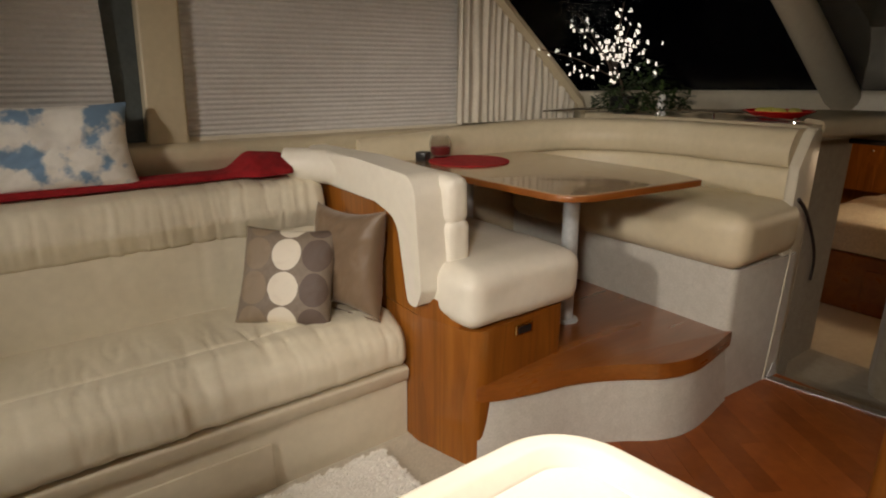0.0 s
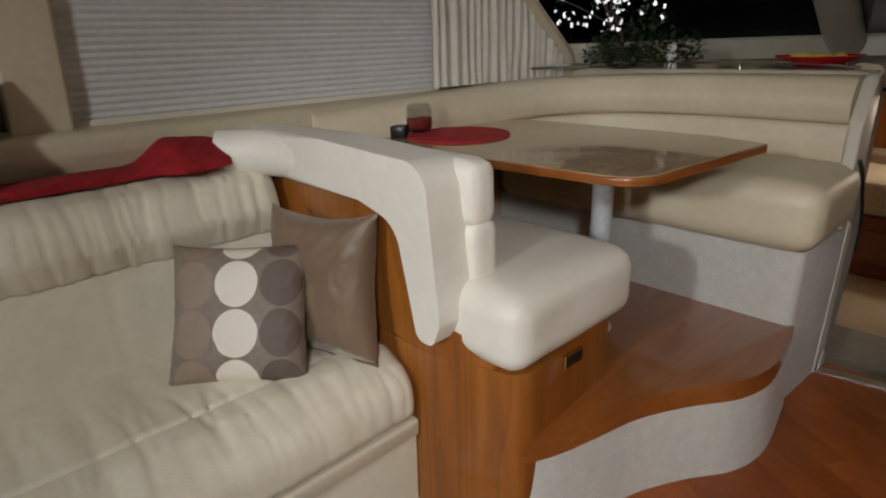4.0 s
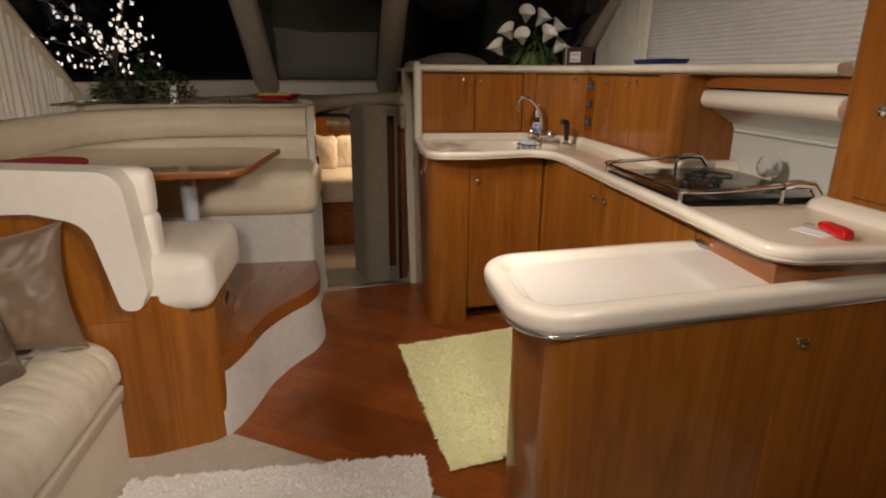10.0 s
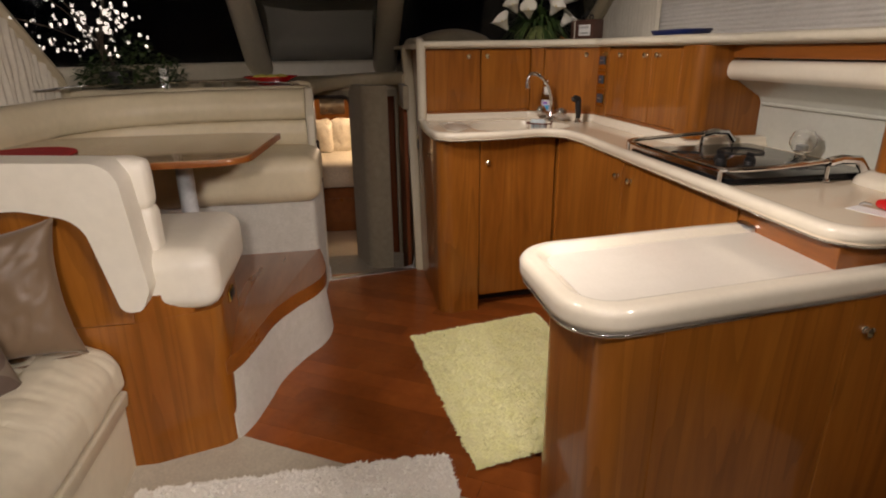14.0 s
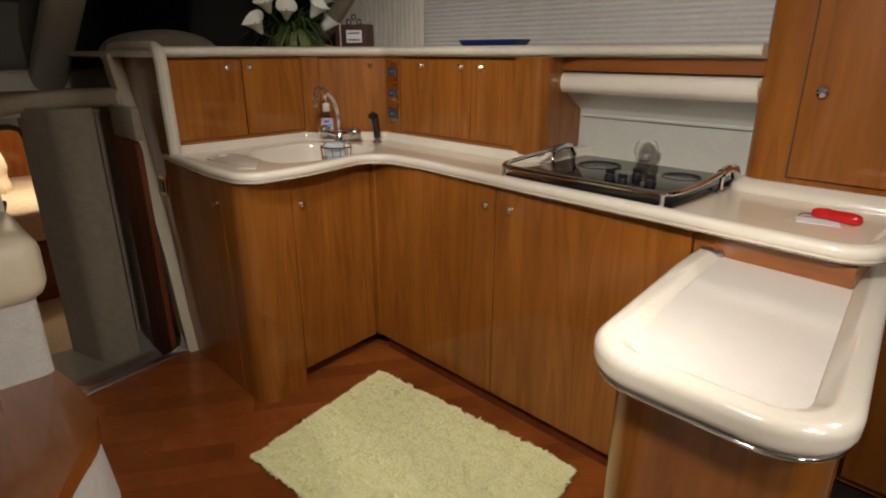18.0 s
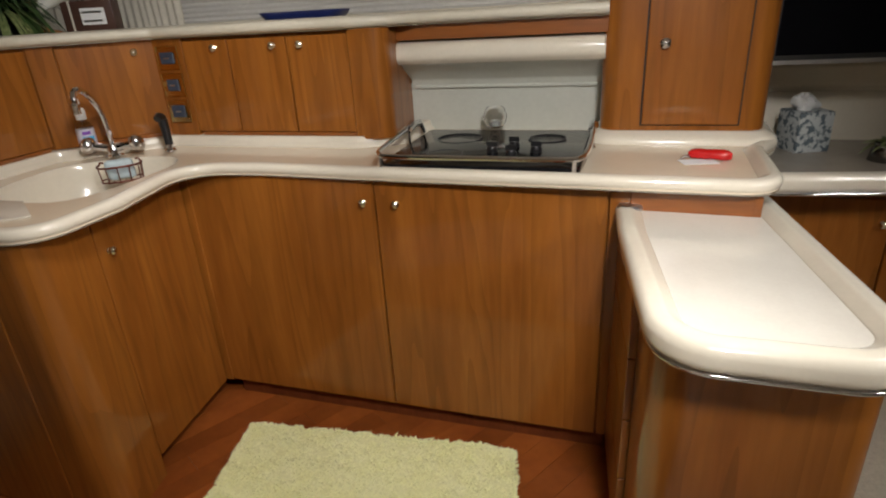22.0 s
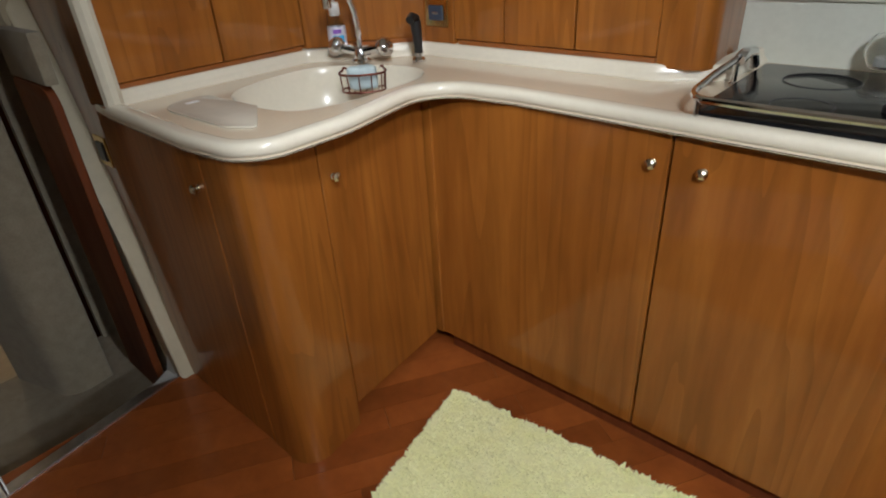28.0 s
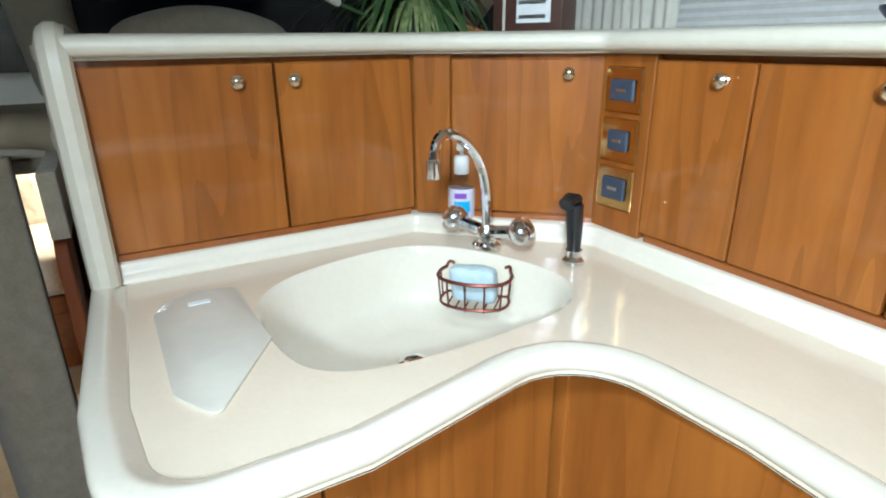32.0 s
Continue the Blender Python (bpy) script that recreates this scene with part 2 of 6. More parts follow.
SATIN = mat("taupe_satin", (0.20, 0.132, 0.078), (0.15, 0.097, 0.056), 0.43, (3, 3, 3), bump=0.12, bump_scale=9, bump_stretch=(1.6, 0.5, 1.0), fine=0.05, sheen=0.15)
LINING = mat("dark_teal_lining", (0.085, 0.10, 0.098), (0.07, 0.082, 0.082), 0.9, (10, 10, 10), bump=0.2)
NAVY_TRAY = mat("blue_tray", (0.012, 0.022, 0.10), rough=0.3)
PAPER = mat("white_paper", (0.8, 0.8, 0.78), rough=0.7, fine=0.02)
LEAF = mat("dark_leaf", (0.045, 0.085, 0.022), (0.025, 0.050, 0.015), 0.45, (20, 20, 20), random=0.1)
LEAF_PALE = mat("striped_leaf", (0.24, 0.27, 0.11), (0.10, 0.14, 0.04), 0.45, (60, 60, 60))
PETAL = mat("white_petal", (0.80, 0.79, 0.72), (0.74, 0.72, 0.62), 0.5, (20, 20, 20), fine=0.03)
SPADIX = mat("yellow_spadix", (0.6, 0.45, 0.06), rough=0.6)
BLOSSOM = mat("lit_white_blossom", (1.0, 0.97, 0.90), rough=0.6, glow=1.05)
TWIG = mat("dark_twig", (0.05, 0.032, 0.02), rough=0.8)
BROWN_BOX = mat("dark_brown_leatherette", (0.075, 0.035, 0.024), rough=0.4)
LABEL_LILAC = mat("pale_lilac_film", (0.66, 0.64, 0.74), (0.60, 0.60, 0.70), 0.3, (25, 25, 25), fine=0.03)
INK_VIOLET = mat("violet_ink", (0.26, 0.09, 0.50), rough=0.35)
INK_CYAN = mat("cyan_ink", (0.06, 0.45, 0.78), rough=0.35)
INK_BLUE = mat("deep_blue_ink", (0.06, 0.07, 0.42), rough=0.35)
SOAP = mat("pale_blue_soap", (0.52, 0.62, 0.64), rough=0.5)
COPPER = mat("copper_wire", (0.18, 0.05, 0.03), rough=0.4, metal=0.6)
LID_GREY = mat("cream_grey_board", (0.65, 0.60, 0.50), rough=0.22, coat=0.3, fine=0.02)
BEDDING = mat("warm_white_bedding", (0.78, 0.72, 0.60), (0.72, 0.65, 0.53), 0.9, (8, 8, 8), bump=0.3, bump_scale=30)
GLASS = clear("clear_glass")
WINDOW_GLASS = clear("window_glass", (0.6, 0.64, 0.65), 0.0, 1.2)
LIQUID = clear("clear_bottle", (0.88, 0.94, 1.0), 0.03)
WAX = mat("red_wax", (0.30, 0.02, 0.02), rough=0.5)
ADDED_LAMP_GLOW = mat("added_lamp_lens", (1.0, 0.95, 0.9), rough=0.5, glow=3.5)
YELLOW = mat("yellow_fruit", (0.62, 0.58, 0.14), (0.50, 0.42, 0.08), 0.5, (30, 30, 30))


def dotted():
    """Taupe cloth with columns of round spots, by the pillow's own UVs."""
    m = mat("taupe_cloth_with_spots", (0.20, 0.155, 0.115), (0.17, 0.13, 0.095), 0.6, (12, 12, 12), bump=0.25, bump_scale=300)
    n, l = m.node_tree.nodes, m.node_tree.links
    p = n["Principled BSDF"]
    base = p.inputs["Base Color"].links[0].from_socket
    uv = n.new("ShaderNodeTexCoord")
    sep = n.new("ShaderNodeSeparateXYZ")
    l.new(uv.outputs["UV"], sep.inputs[0])

    def math_node(op, a, b=None):
        k = n.new("ShaderNodeMath")
        k.operation = op
        for i, v in enumerate((a, b)):
            if v is None:
                continue
            if isinstance(v, (int, float)):
                k.inputs[i].default_value = v
            else:
                l.new(v, k.inputs[i])
        return k.outputs[0]

    u, v = math_node("MULTIPLY", sep.outputs[0], 3.2), math_node("MULTIPLY", sep.outputs[1], 2.92)
    u = math_node("ADD", u, -0.168)
    v = math_node("ADD", v, 0.437)
    fu, fv = math_node("FRACT", u), math_node("FRACT", v)
    du, dv = math_node("SUBTRACT", fu, 0.5), math_node("SUBTRACT", fv, 0.5)
    d = math_node("SQRT", math_node("ADD", math_node("MULTIPLY", du, du), math_node("MULTIPLY", dv, dv)))
    inside = math_node("LESS_THAN", d, 0.48)
    ramp = n.new("ShaderNodeValToRGB")
    ramp.color_ramp.interpolation = "CONSTANT"
    e = ramp.color_ramp.elements
    e[0].position, e[0].color = 0.0, (0.24, 0.18, 0.12, 1)
    e[1].position, e[1].color = 0.2, (0.66, 0.60, 0.49, 1)
    k = e.new(0.55)
    k.color = (0.105, 0.072, 0.055, 1)
    l.new(math_node("DIVIDE", math_node("FLOOR", math_node("ADD", u, 0.001)), 3.0), ramp.inputs[0])
    mix = n.new("ShaderNodeMix")
    mix.data_type = "RGBA"
    l.new(inside, mix.inputs[0])
    l.new(base, mix.inputs[6])
    l.new(ramp.outputs[0], mix.inputs[7])
    l.new(mix.outputs[2], p.inputs["Base Color"])
    return m


def blotched(name, a, b, scale, edge=0.02, at=0.5):
    """Two colours in sharp-edged blotches."""
    m = mat(name, a, b, 0.8, (scale, scale, scale), bump=0.3, bump_scale=300, fine=0.05)
    for k in m.node_tree.nodes:
        if k.type == "MAP_RANGE" and abs(k.inputs[1].default_value - 0.3) < 1e-6:
            k.inputs[1].default_value, k.inputs[2].default_value = at - edge, at + edge
    return m


SPOTS = dotted()
MAP_CLOTH = blotched("white_and_blue_cloth", (0.74, 0.72, 0.66), (0.16, 0.27, 0.40), 6.5, 0.03, 0.53)
FLORAL = blotched("grey_floral_print", (0.50, 0.53, 0.52), (0.11, 0.14, 0.16), 62, 0.05, 0.52)

# ---- shape helpers ----


def thing(name, label, category, at, group="", kind=""):
    ob = new(name)
    ob.empty_display_size = 0.05
    ob.location = at
    return tagged(ob, label, category, group, kind)


def mesh_of(name, bm, material, sharp=35):
    me = bpy.data.meshes.new(name)
    bmesh.ops.recalc_face_normals(bm, faces=bm.faces[:])
    bm.to_mesh(me)
    bm.free()
    me.materials.append(material)
    me.polygons.foreach_set("use_smooth", [True] * len(me.polygons))
    me.set_sharp_from_angle(angle=radians(sharp))
    return me


def part(name, bm, material, parent, label="", sharp=35):
    """A bmesh in world metres as one mesh under a thing or a part."""
    ob = new(name, mesh_of(name, bm, material, sharp))
    ob.parent = parent
    ob.matrix_parent_inverse = Matrix.Translation(-parent.location)
    return tagged(ob, label)


def solid(name, bm, material, label, category, kind="", group="", sharp=35):
    """A thing or a piece of the setting that is one mesh."""
    return tagged(new(name, mesh_of(name, bm, material, sharp)), label, category, group, kind)


def rpoly(points, seg=6):
    """A polygon whose corners (x, y, radius) are rounded."""
    out, n = [], len(points)
    for i, (x, y, *rest) in enumerate(points):
        r = rest[0] if rest else 0
        p, a, b = Vector((x, y)), Vector(points[i - 1][:2]), Vector(points[(i + 1) % n][:2])
        if r <= 0:
            out.append((x, y))
            continue
        u, v = (a - p).normalized(), (b - p).normalized()
        half = math.acos(max(-0.9999, min(0.9999, u.dot(v)))) / 2
        t = min(r / math.tan(half), 0.49 * (a - p).length, 0.49 * (b - p).length)
        r = t * math.tan(half)
        c = p + (u + v).normalized() * (r / math.sin(half))
        s, e = p + u * t - c, p + v * t - c
        a0 = math.atan2(s.y, s.x)
        da = (math.atan2(e.y, e.x) - a0 + math.pi) % (2 * math.pi) - math.pi
        out += [(c.x + r * math.cos(a0 + da * k / seg), c.y + r * math.sin(a0 + da * k / seg)) for k in range(seg + 1)]
    return out


AX = {"z": lambda a, b, h: (a, b, h), "x": lambda a, b, h: (h, a, b), "y": lambda a, b, h: (a, h, b)}


def prism(points, h0, h1, r=0.0, seg=2, axis="z", bm=None):
    """A polygon drawn out along an axis; r rounds its two rims. Points are (x, y), (y, z) for x or (x, z) for y."""
    bm = bm or bmesh.new()
    lo = [bm.verts.new(AX[axis](a, b, h0)) for a, b in points]
    hi = [bm.verts.new(AX[axis](a, b, h1)) for a, b in points]
    f0, f1 = bm.faces.new(lo[::-1]), bm.faces.new(hi)
    for i in range(len(points)):
        bm.faces.new((lo[i - 1], lo[i], hi[i], hi[i - 1]))
    if r:
        bmesh.ops.bevel(bm, geom=list({e for f in (f0, f1) for e in f.edges}), offset=r, segments=seg, affect="EDGES", profile=0.5)
    return bm


def box(x0, x1, y0, y1, z0, z1, r=0.003, seg=1):
    bm = bmesh.new()
    bmesh.ops.create_cube(bm, size=1, matrix=Matrix.LocRotScale(((x0 + x1) / 2, (y0 + y1) / 2, (z0 + z1) / 2), None, (abs(x1 - x0), abs(y1 - y0), abs(z1 - z0))))
    if r:
        bmesh.ops.bevel(bm, geom=bm.edges[:], offset=r, segments=seg, affect="EDGES", profile=0.5)
    return bm


def slab(p, q, z0, z1, thick, r=0.002):
    """An upright board from p to q in plan, its thickness to the left of the way p to q."""
    d = Vector((q[0] - p[0], q[1] - p[1])).normalized() * thick
    n = (-d.y, d.x)
    bm = bmesh.new()
    pts = [p, q, (q[0] + n[0], q[1] + n[1]), (p[0] + n[0], p[1] + n[1])]
    prism(pts, z0, z1, bm=bm)
    if r:
        bmesh.ops.bevel(bm, geom=bm.edges[:], offset=r, segments=1, affect="EDGES", profile=0.5)
    return bm


def puff(x0, x1, y0, y1, z0, z1, r=0.05, cuts=14, wave=0.0, freq=6.0, crown=0.0):
    """A rounded, slightly uneven cushion."""
    c, h = Vector(((x0 + x1) / 2, (y0 + y1) / 2, (z0 + z1) / 2)), Vector(((x1 - x0) / 2, (y1 - y0) / 2, (z1 - z0) / 2))
    bm = bmesh.new()
    bmesh.ops.create_cube(bm, size=2)
    bmesh.ops.subdivide_edges(bm, edges=bm.edges[:], cuts=cuts, use_grid_fill=True)
    for v in bm.verts:
        s = Vector([math.copysign(abs(k) ** 0.8, k) for k in v.co])
        p = Vector((s.x * h.x, s.y * h.y, s.z * h.z))
        q = Vector([max(-h[i] + r, min(h[i] - r, p[i])) for i in range(3)])
        d = p - q
        p = q + d.normalized() * r if d.length > 1e-6 else p
        if crown and v.co.z > 0.99:
            p.z += crown * (1 - s.x * s.x) * (1 - s.y * s.y)
        p += c
        if wave:
            fold = noise.noise((p.x * freq * 3 + 9, p.y * freq * 3, p.z * freq * 1.2))
            p += (p - c).normalized() * wave * (noise.noise(p * freq) - 0.45 * max(0.0, 1 - abs(fold) * 5) ** 2)
        v.co = p
    return bm


def sweep(profile, path, closed=False, caps=True, flat=True):
    """A closed profile of (sideways, up) drawn along a path of points; sideways is to the right of the way."""
    bm, rings, n = bmesh.new(), [], len(path)
    pts = [Vector(p) for p in path]
    for i, p in enumerate(pts):
        a, b = (pts[i - 1], pts[(i + 1) % n]) if closed else (pts[max(i - 1, 0)], pts[min(i + 1, n - 1)])
        d = (b - a).normalized()
        right = d.cross(Vector((0, 0, 1)))
        right = right.normalized() if right.length > 1e-4 else Vector((1, 0, 0))
        up = Vector((0, 0, 1)) if flat else right.cross(d).normalized()
        widen = 1.0
        if 0 < i < n - 1 or closed:
            e = (p - a).normalized() if (p - a).length > 1e-9 else d
            widen = min(1.6, 1 / max(0.4, abs(e.dot(d))))
        rings.append([bm.verts.new(p + right * s * widen + up * u) for s, u in profile])
    m = len(profile)
    for i in range(n if closed else n - 1):
        a, b = rings[i], rings[(i + 1) % n]
        for k in range(m):
            bm.faces.new((a[k], a[(k + 1) % m], b[(k + 1) % m], b[k]))
    if caps and not closed:
        bm.faces.new(rings[0]), bm.faces.new(rings[-1][::-1])
    return bm


def oval(w, h, n=12, u0=0.0):
    return [(w * math.cos(2 * math.pi * k / n), u0 + h * math.sin(2 * math.pi * k / n)) for k in range(n)]


def tube(path, r, n=8, closed=False, bm=None):
    """A round rod along a path in space."""
    bm, rings, pts = bm or bmesh.new(), [], [Vector(p) for p in path]
    m = len(pts)
    ref = None
    for i, p in enumerate(pts):
        a, b = (pts[i - 1], pts[(i + 1) % m]) if closed else (pts[max(i - 1, 0)], pts[min(i + 1, m - 1)])
        d = (b - a).normalized()
        ref = ref if ref is not None else (Vector((0, 0, 1)) if abs(d.z) < 0.9 else Vector((1, 0, 0)))
        s = d.cross(ref).normalized()
        ref = s.cross(d).normalized()
        rad = r(i / (m - 1)) if callable(r) else r
        rings.append([bm.verts.new(p + (s * math.cos(2 * math.pi * k / n) + ref * math.sin(2 * math.pi * k / n)) * rad) for k in range(n)])
    for i in range(m if closed else m - 1):
        a, b = rings[i], rings[(i + 1) % m]
        for k in range(n):
            bm.faces.new((a[k], a[(k + 1) % n], b[(k + 1) % n], b[k]))
    if not closed:
        bm.faces.new(rings[0]), bm.faces.new(rings[-1][::-1])
    return bm


def lathe(profile, at=(0, 0, 0), n=20, turn=None, bm=None):
    """A profile of (radius, height) turned round an axis."""
    bm, rings = bm or bmesh.new(), []
    m = Matrix.Translation(at) @ (turn.to_4x4() if turn else Matrix())
    for r, h in profile:
        rings.append([bm.verts.new(m @ Vector((max(r, 1e-4) * math.cos(2 * math.pi * k / n), max(r, 1e-4) * math.sin(2 * math.pi * k / n), h))) for k in range(n)])
    for a, b in zip(rings, rings[1:]):
        for k in range(n):
            bm.faces.new((a[k], a[(k + 1) % n], b[(k + 1) % n], b[k]))
    bm.faces.new(rings[0][::-1]), bm.faces.new(rings[-1])
    return bm


def smooth_path(points, per=8):
    """A soft curve through points (Catmull-Rom)."""
    p = [Vector(q) for q in points]
    p = [2 * p[0] - p[1], *p, 2 * p[-1] - p[-2]]
    out = []
    for a, b, c, d in zip(p, p[1:], p[2:], p[3:]):
        for k in range(per):
            t = k / per
            out.append(0.5 * (2 * b + (c - a) * t + (2 * a - 5 * b + 4 * c - d) * t * t + (3 * b - a - 3 * c + d) * t ** 3))
    return out + [p[-2]]


def loft(profile, x0, x1, n, end=0.03, disp=None, line=None):
    """A closed (y, z) profile drawn out along x with softly rounded ends and uneven cloth; line(x) shifts it in y."""
    bm, rings = bmesh.new(), []
    cy, cz = (sum(c) / len(profile) for c in zip(*profile))
    stops = [(x0 + end * (1 - math.cos(a)), 1 - end * 0.9 / 0.12 * (1 - math.sin(a)) * 0.5) for a in (0.0, 0.5, 1.0, 1.35)]
    stops += [(x0 + end + (x1 - x0 - 2 * end) * k / n, 1.0) for k in range(n + 1)]
    stops += [(x1 - end * (1 - math.cos(a)), 1 - end * 0.9 / 0.12 * (1 - math.sin(a)) * 0.5) for a in (1.35, 1.0, 0.5, 0.0)]
    for x, s in stops:
        ring = []
        for y, z in profile:
            v = Vector((x, cy + (y - cy) * s + (line(x) if line else 0), cz + (z - cz) * s))
            if disp:
                out = Vector((0, y - cy, z - cz)).normalized()
                v += out * disp(x, y, z)
            ring.append(bm.verts.new(v))
        rings.append(ring)
    m = len(profile)
    for a, b in zip(rings, rings[1:]):
        for k in range(m):
            bm.faces.new((a[k], a[(k + 1) % m], b[(k + 1) % m], b[k]))
    bm.faces.new(rings[0][::-1]), bm.faces.new(rings[-1])
    return bm


def dense(points, step):
    """The same closed outline with points no further apart than step."""
    out = []
    for i, p in enumerate(points):
        q = points[(i + 1) % len(points)]
        k = max(1, int(math.dist(p, q) / step))
        out += [(p[0] + (q[0] - p[0]) * j / k, p[1] + (q[1] - p[1]) * j / k) for j in range(k)]
    return out


def knob(at, way, material, parent, r=0.0115):
    """A turned door knob that stands out of a face."""
    turn = Vector(way).to_track_quat("Z", "Y").to_matrix()
    prof = [(r * 0.8, 0), (r * 0.8, 0.002), (r * 0.6, 0.004), (r * 0.6, 0.008), (r * 0.85, 0.010), (r * 1.06, 0.0135), (r * 1.06, 0.016), (r * 0.62, 0.021), (r * 0.22, 0.0225)]
    return part("knob", lathe(prof, at, 14, turn), material, parent, "round polished metal knob")


def door(p, q, z0, z1, parent, name="door", thick=0.018, knob_at=None, metal=None, r=0.0115):
    """A flush veneered door between two plan points, seen from the right of the way p to q; knob_at is (share along, height)."""
    ob = part(name, slab(p, q, z0, z1, thick), CHERRY, parent)
    if knob_at:
        d = Vector((q[0] - p[0], q[1] - p[1])).normalized()
        s, z = knob_at
        knob((p[0] + (q[0] - p[0]) * s, p[1] + (q[1] - p[1]) * s, z), (d.y, -d.x, 0), metal or KNOB_METAL, ob, r)
    return ob

# ---- structure: floor, hull sides, windows, ceiling ----


def port_y(x):
    """The port side draws in towards the bow."""
    return 4.0 - 0.085 * (x - 1.3)


solid("floor", prism([(-1.6, 0.4), (3.92, 0.4), (3.92, 4.3), (-1.6, 4.3)], -0.06, -0.012), DARK, "dark subfloor under planks and carpet", "floor", "structure")
# carpet aft of a slanting line
A, B = Vector((2.41, 2.815)), Vector((1.855, 1.90))
D = (A - B).normalized()
far_p, far_q = A + D * 1.6, B - D * 1.7
solid("floor_carpet", prism([(-1.6, 0.4), (far_q.x, 0.4), (far_q.x, far_q.y), (far_p.x, far_p.y), (far_p.x, 4.3), (-1.6, 4.3)], -0.012, 0.003), CARPET,
      "low beige carpet over the saloon floor", "carpet", "structure")
solid("ceiling", prism([(-1.7, 0.2), (3.9, 0.2), (3.9, 4.4), (-1.7, 4.4)], CEIL, CEIL + 0.05), PAINT, "off-white padded headliner", "ceiling", "structure")
solid("wall_aft", box(-1.68, -1.6, 0.3, 4.3, -0.05, CEIL), VINYL, "beige vinyl-lined aft bulkhead", "wall", "structure")

# port side below and above the windows
solid("wall_port", prism([(-1.6, port_y(-1.6)), (3.9, port_y(3.9)), (3.9, 4.45), (-1.6, 4.45)], -0.05, 1.0), VINYL, "beige vinyl-lined hull side", "wall", "structure")
solid("wall_port_top", prism([(-1.6, port_y(-1.6) - 0.02), (3.05, port_y(3.05) - 0.02), (3.05, 4.45), (-1.6, 4.45)], 1.78, CEIL), VINYL, "beige vinyl strip over the windows", "wall", "structure")
sill = rpoly([(-0.03, -0.055), (0.095, -0.055, 0.02), (0.122, 0.015, 0.05), (0.12, 0.075, 0.04), (-0.03, 0.085)], 5)
solid("trim_window_sill", sweep(sill, [(x, port_y(x) + 0.05, 0.975 + 0.005 * (x - 1.6)) for x in (-1.6, -0.5, 0.6, 1.7, 2.4, 3.1, 3.86)]), VINYL, "beige padded sill under the windows", "sill", "structure")
# outer side of the windows, dark night behind
solid("window_port", prism([(-1.6, port_y(-1.6) + 0.2), (3.9, port_y(3.9) + 0.2), (3.9, port_y(3.9) + 0.206), (-1.6, port_y(-1.6) + 0.206)], 1.0, 1.8), WINDOW_GLASS, "dark side window glass", "window", "structure")


def pleats(name, x0, x1, z0, z1, line, label, group, side=1, pitch=0.02):
    """A pleated blind that hangs in front of a window, with a rail at its foot."""
    ob = thing(name, label, "blind", (x0, line(x0), z0), group)
    bm, n = bmesh.new(), int((z1 - z0) / pitch * 2)
    cols = [x0 + (x1 - x0) * k / 10 for k in range(11)]
    rows = []
    for k in range(n + 1):
        dy = 0.005 if k % 2 else -0.003
        rows.append([bm.verts.new((x, line(x) - side * dy + 0.002 * noise.noise((x * 2, k * 0.2, 0)), z0 + (z1 - z0) * k / n)) for x in cols])
    for a, b in zip(rows, rows[1:]):
        for i in range(10):
            bm.faces.new((a[i], a[i + 1], b[i + 1], b[i]))
    part("pleated_fabric", bm, BLIND, ob, sharp=20)
    rail = [(0.008, -0.012), (0.008, 0.006), (-0.008, 0.006), (-0.008, -0.012)]
    part("bottom_rail", sweep(rail, [(x0, line(x0), z0 - 0.004), (x1, line(x1), z0 - 0.004)]), VINYL_PALE, ob)
    return ob


pleats("pleated_blind", -0.7, 1.60, 1.05, 1.80, lambda x: port_y(x) + 0.02, "grey pleated blind drawn down over a window", "saloon blinds")
pleats("pleated_blind", 1.82, 3.12, 1.07, 1.80, lambda x: port_y(x) + 0.02, "grey pleated blind drawn down over a window", "saloon blinds")


def pillar(x, w, label):
    pts = rpoly([(x, port_y(x) - 0.02, 0.012), (x + w, port_y(x + w) - 0.02, 0.012), (x + w, 4.3), (x, 4.3)])
    bm = prism(pts, 1.0, CEIL)
    for v in bm.verts:
        v.co.x += (v.co.z - 1.0) * 0.045
    solid("trim_window_pillar", bm, VINYL, label, "pillar", "structure")


solid("trim_window_lining", prism([(1.56, port_y(1.56) + 0.05), (1.74, port_y(1.74) + 0.05), (1.74, port_y(1.74) + 0.06), (1.56, port_y(1.56) + 0.06)], 1.03, 1.82), LINING, "dark teal lining strip beside the window pillar", "trim", "structure")
pillar(1.685, 0.145, "padded beige pillar between two windows")


def curtain(name, path, z0, z1, top, label, folds, amp=0.018):
    """Gathered cloth; top(s) gives the height of its upper edge at share s."""
    ob = thing(name, label, "curtain", (*path[0], z0), "gathered curtains")
    bm, n, rows = bmesh.new(), folds * 8, []
    a, b = Vector(path[0]), Vector(path[1])
    d = (b - a).normalized()
    nor = Vector((-d.y, d.x))
    for j in range(15):
        row = []
        for k in range(n + 1):
            s, h = k / n, j / 14
            w = math.sin(s * folds * 2 * math.pi + 3.4 * noise.noise((s * 6, 0.3 + h * 0.5, 0))) * amp * (0.35 + 1.3 * abs(noise.noise((s * 11, 4, h * 0.8))))
            w += 0.006 * noise.noise((s * 14, h * 2.5, 1))
            p = a + (b - a) * s + nor * w
            row.append(bm.verts.new((p.x, p.y, z0 + (top(s) - z0) * h)))
        rows.append(row)
    for p, q in zip(rows, rows[1:]):
        for i in range(n):
            bm.faces.new((p[i], p[i + 1], q[i + 1], q[i]))
    part("cloth", bm, CURTAIN, ob, sharp=80)
    return ob


def pillar_top(x):
    return 1.13 + (3.88 - x) * 0.86


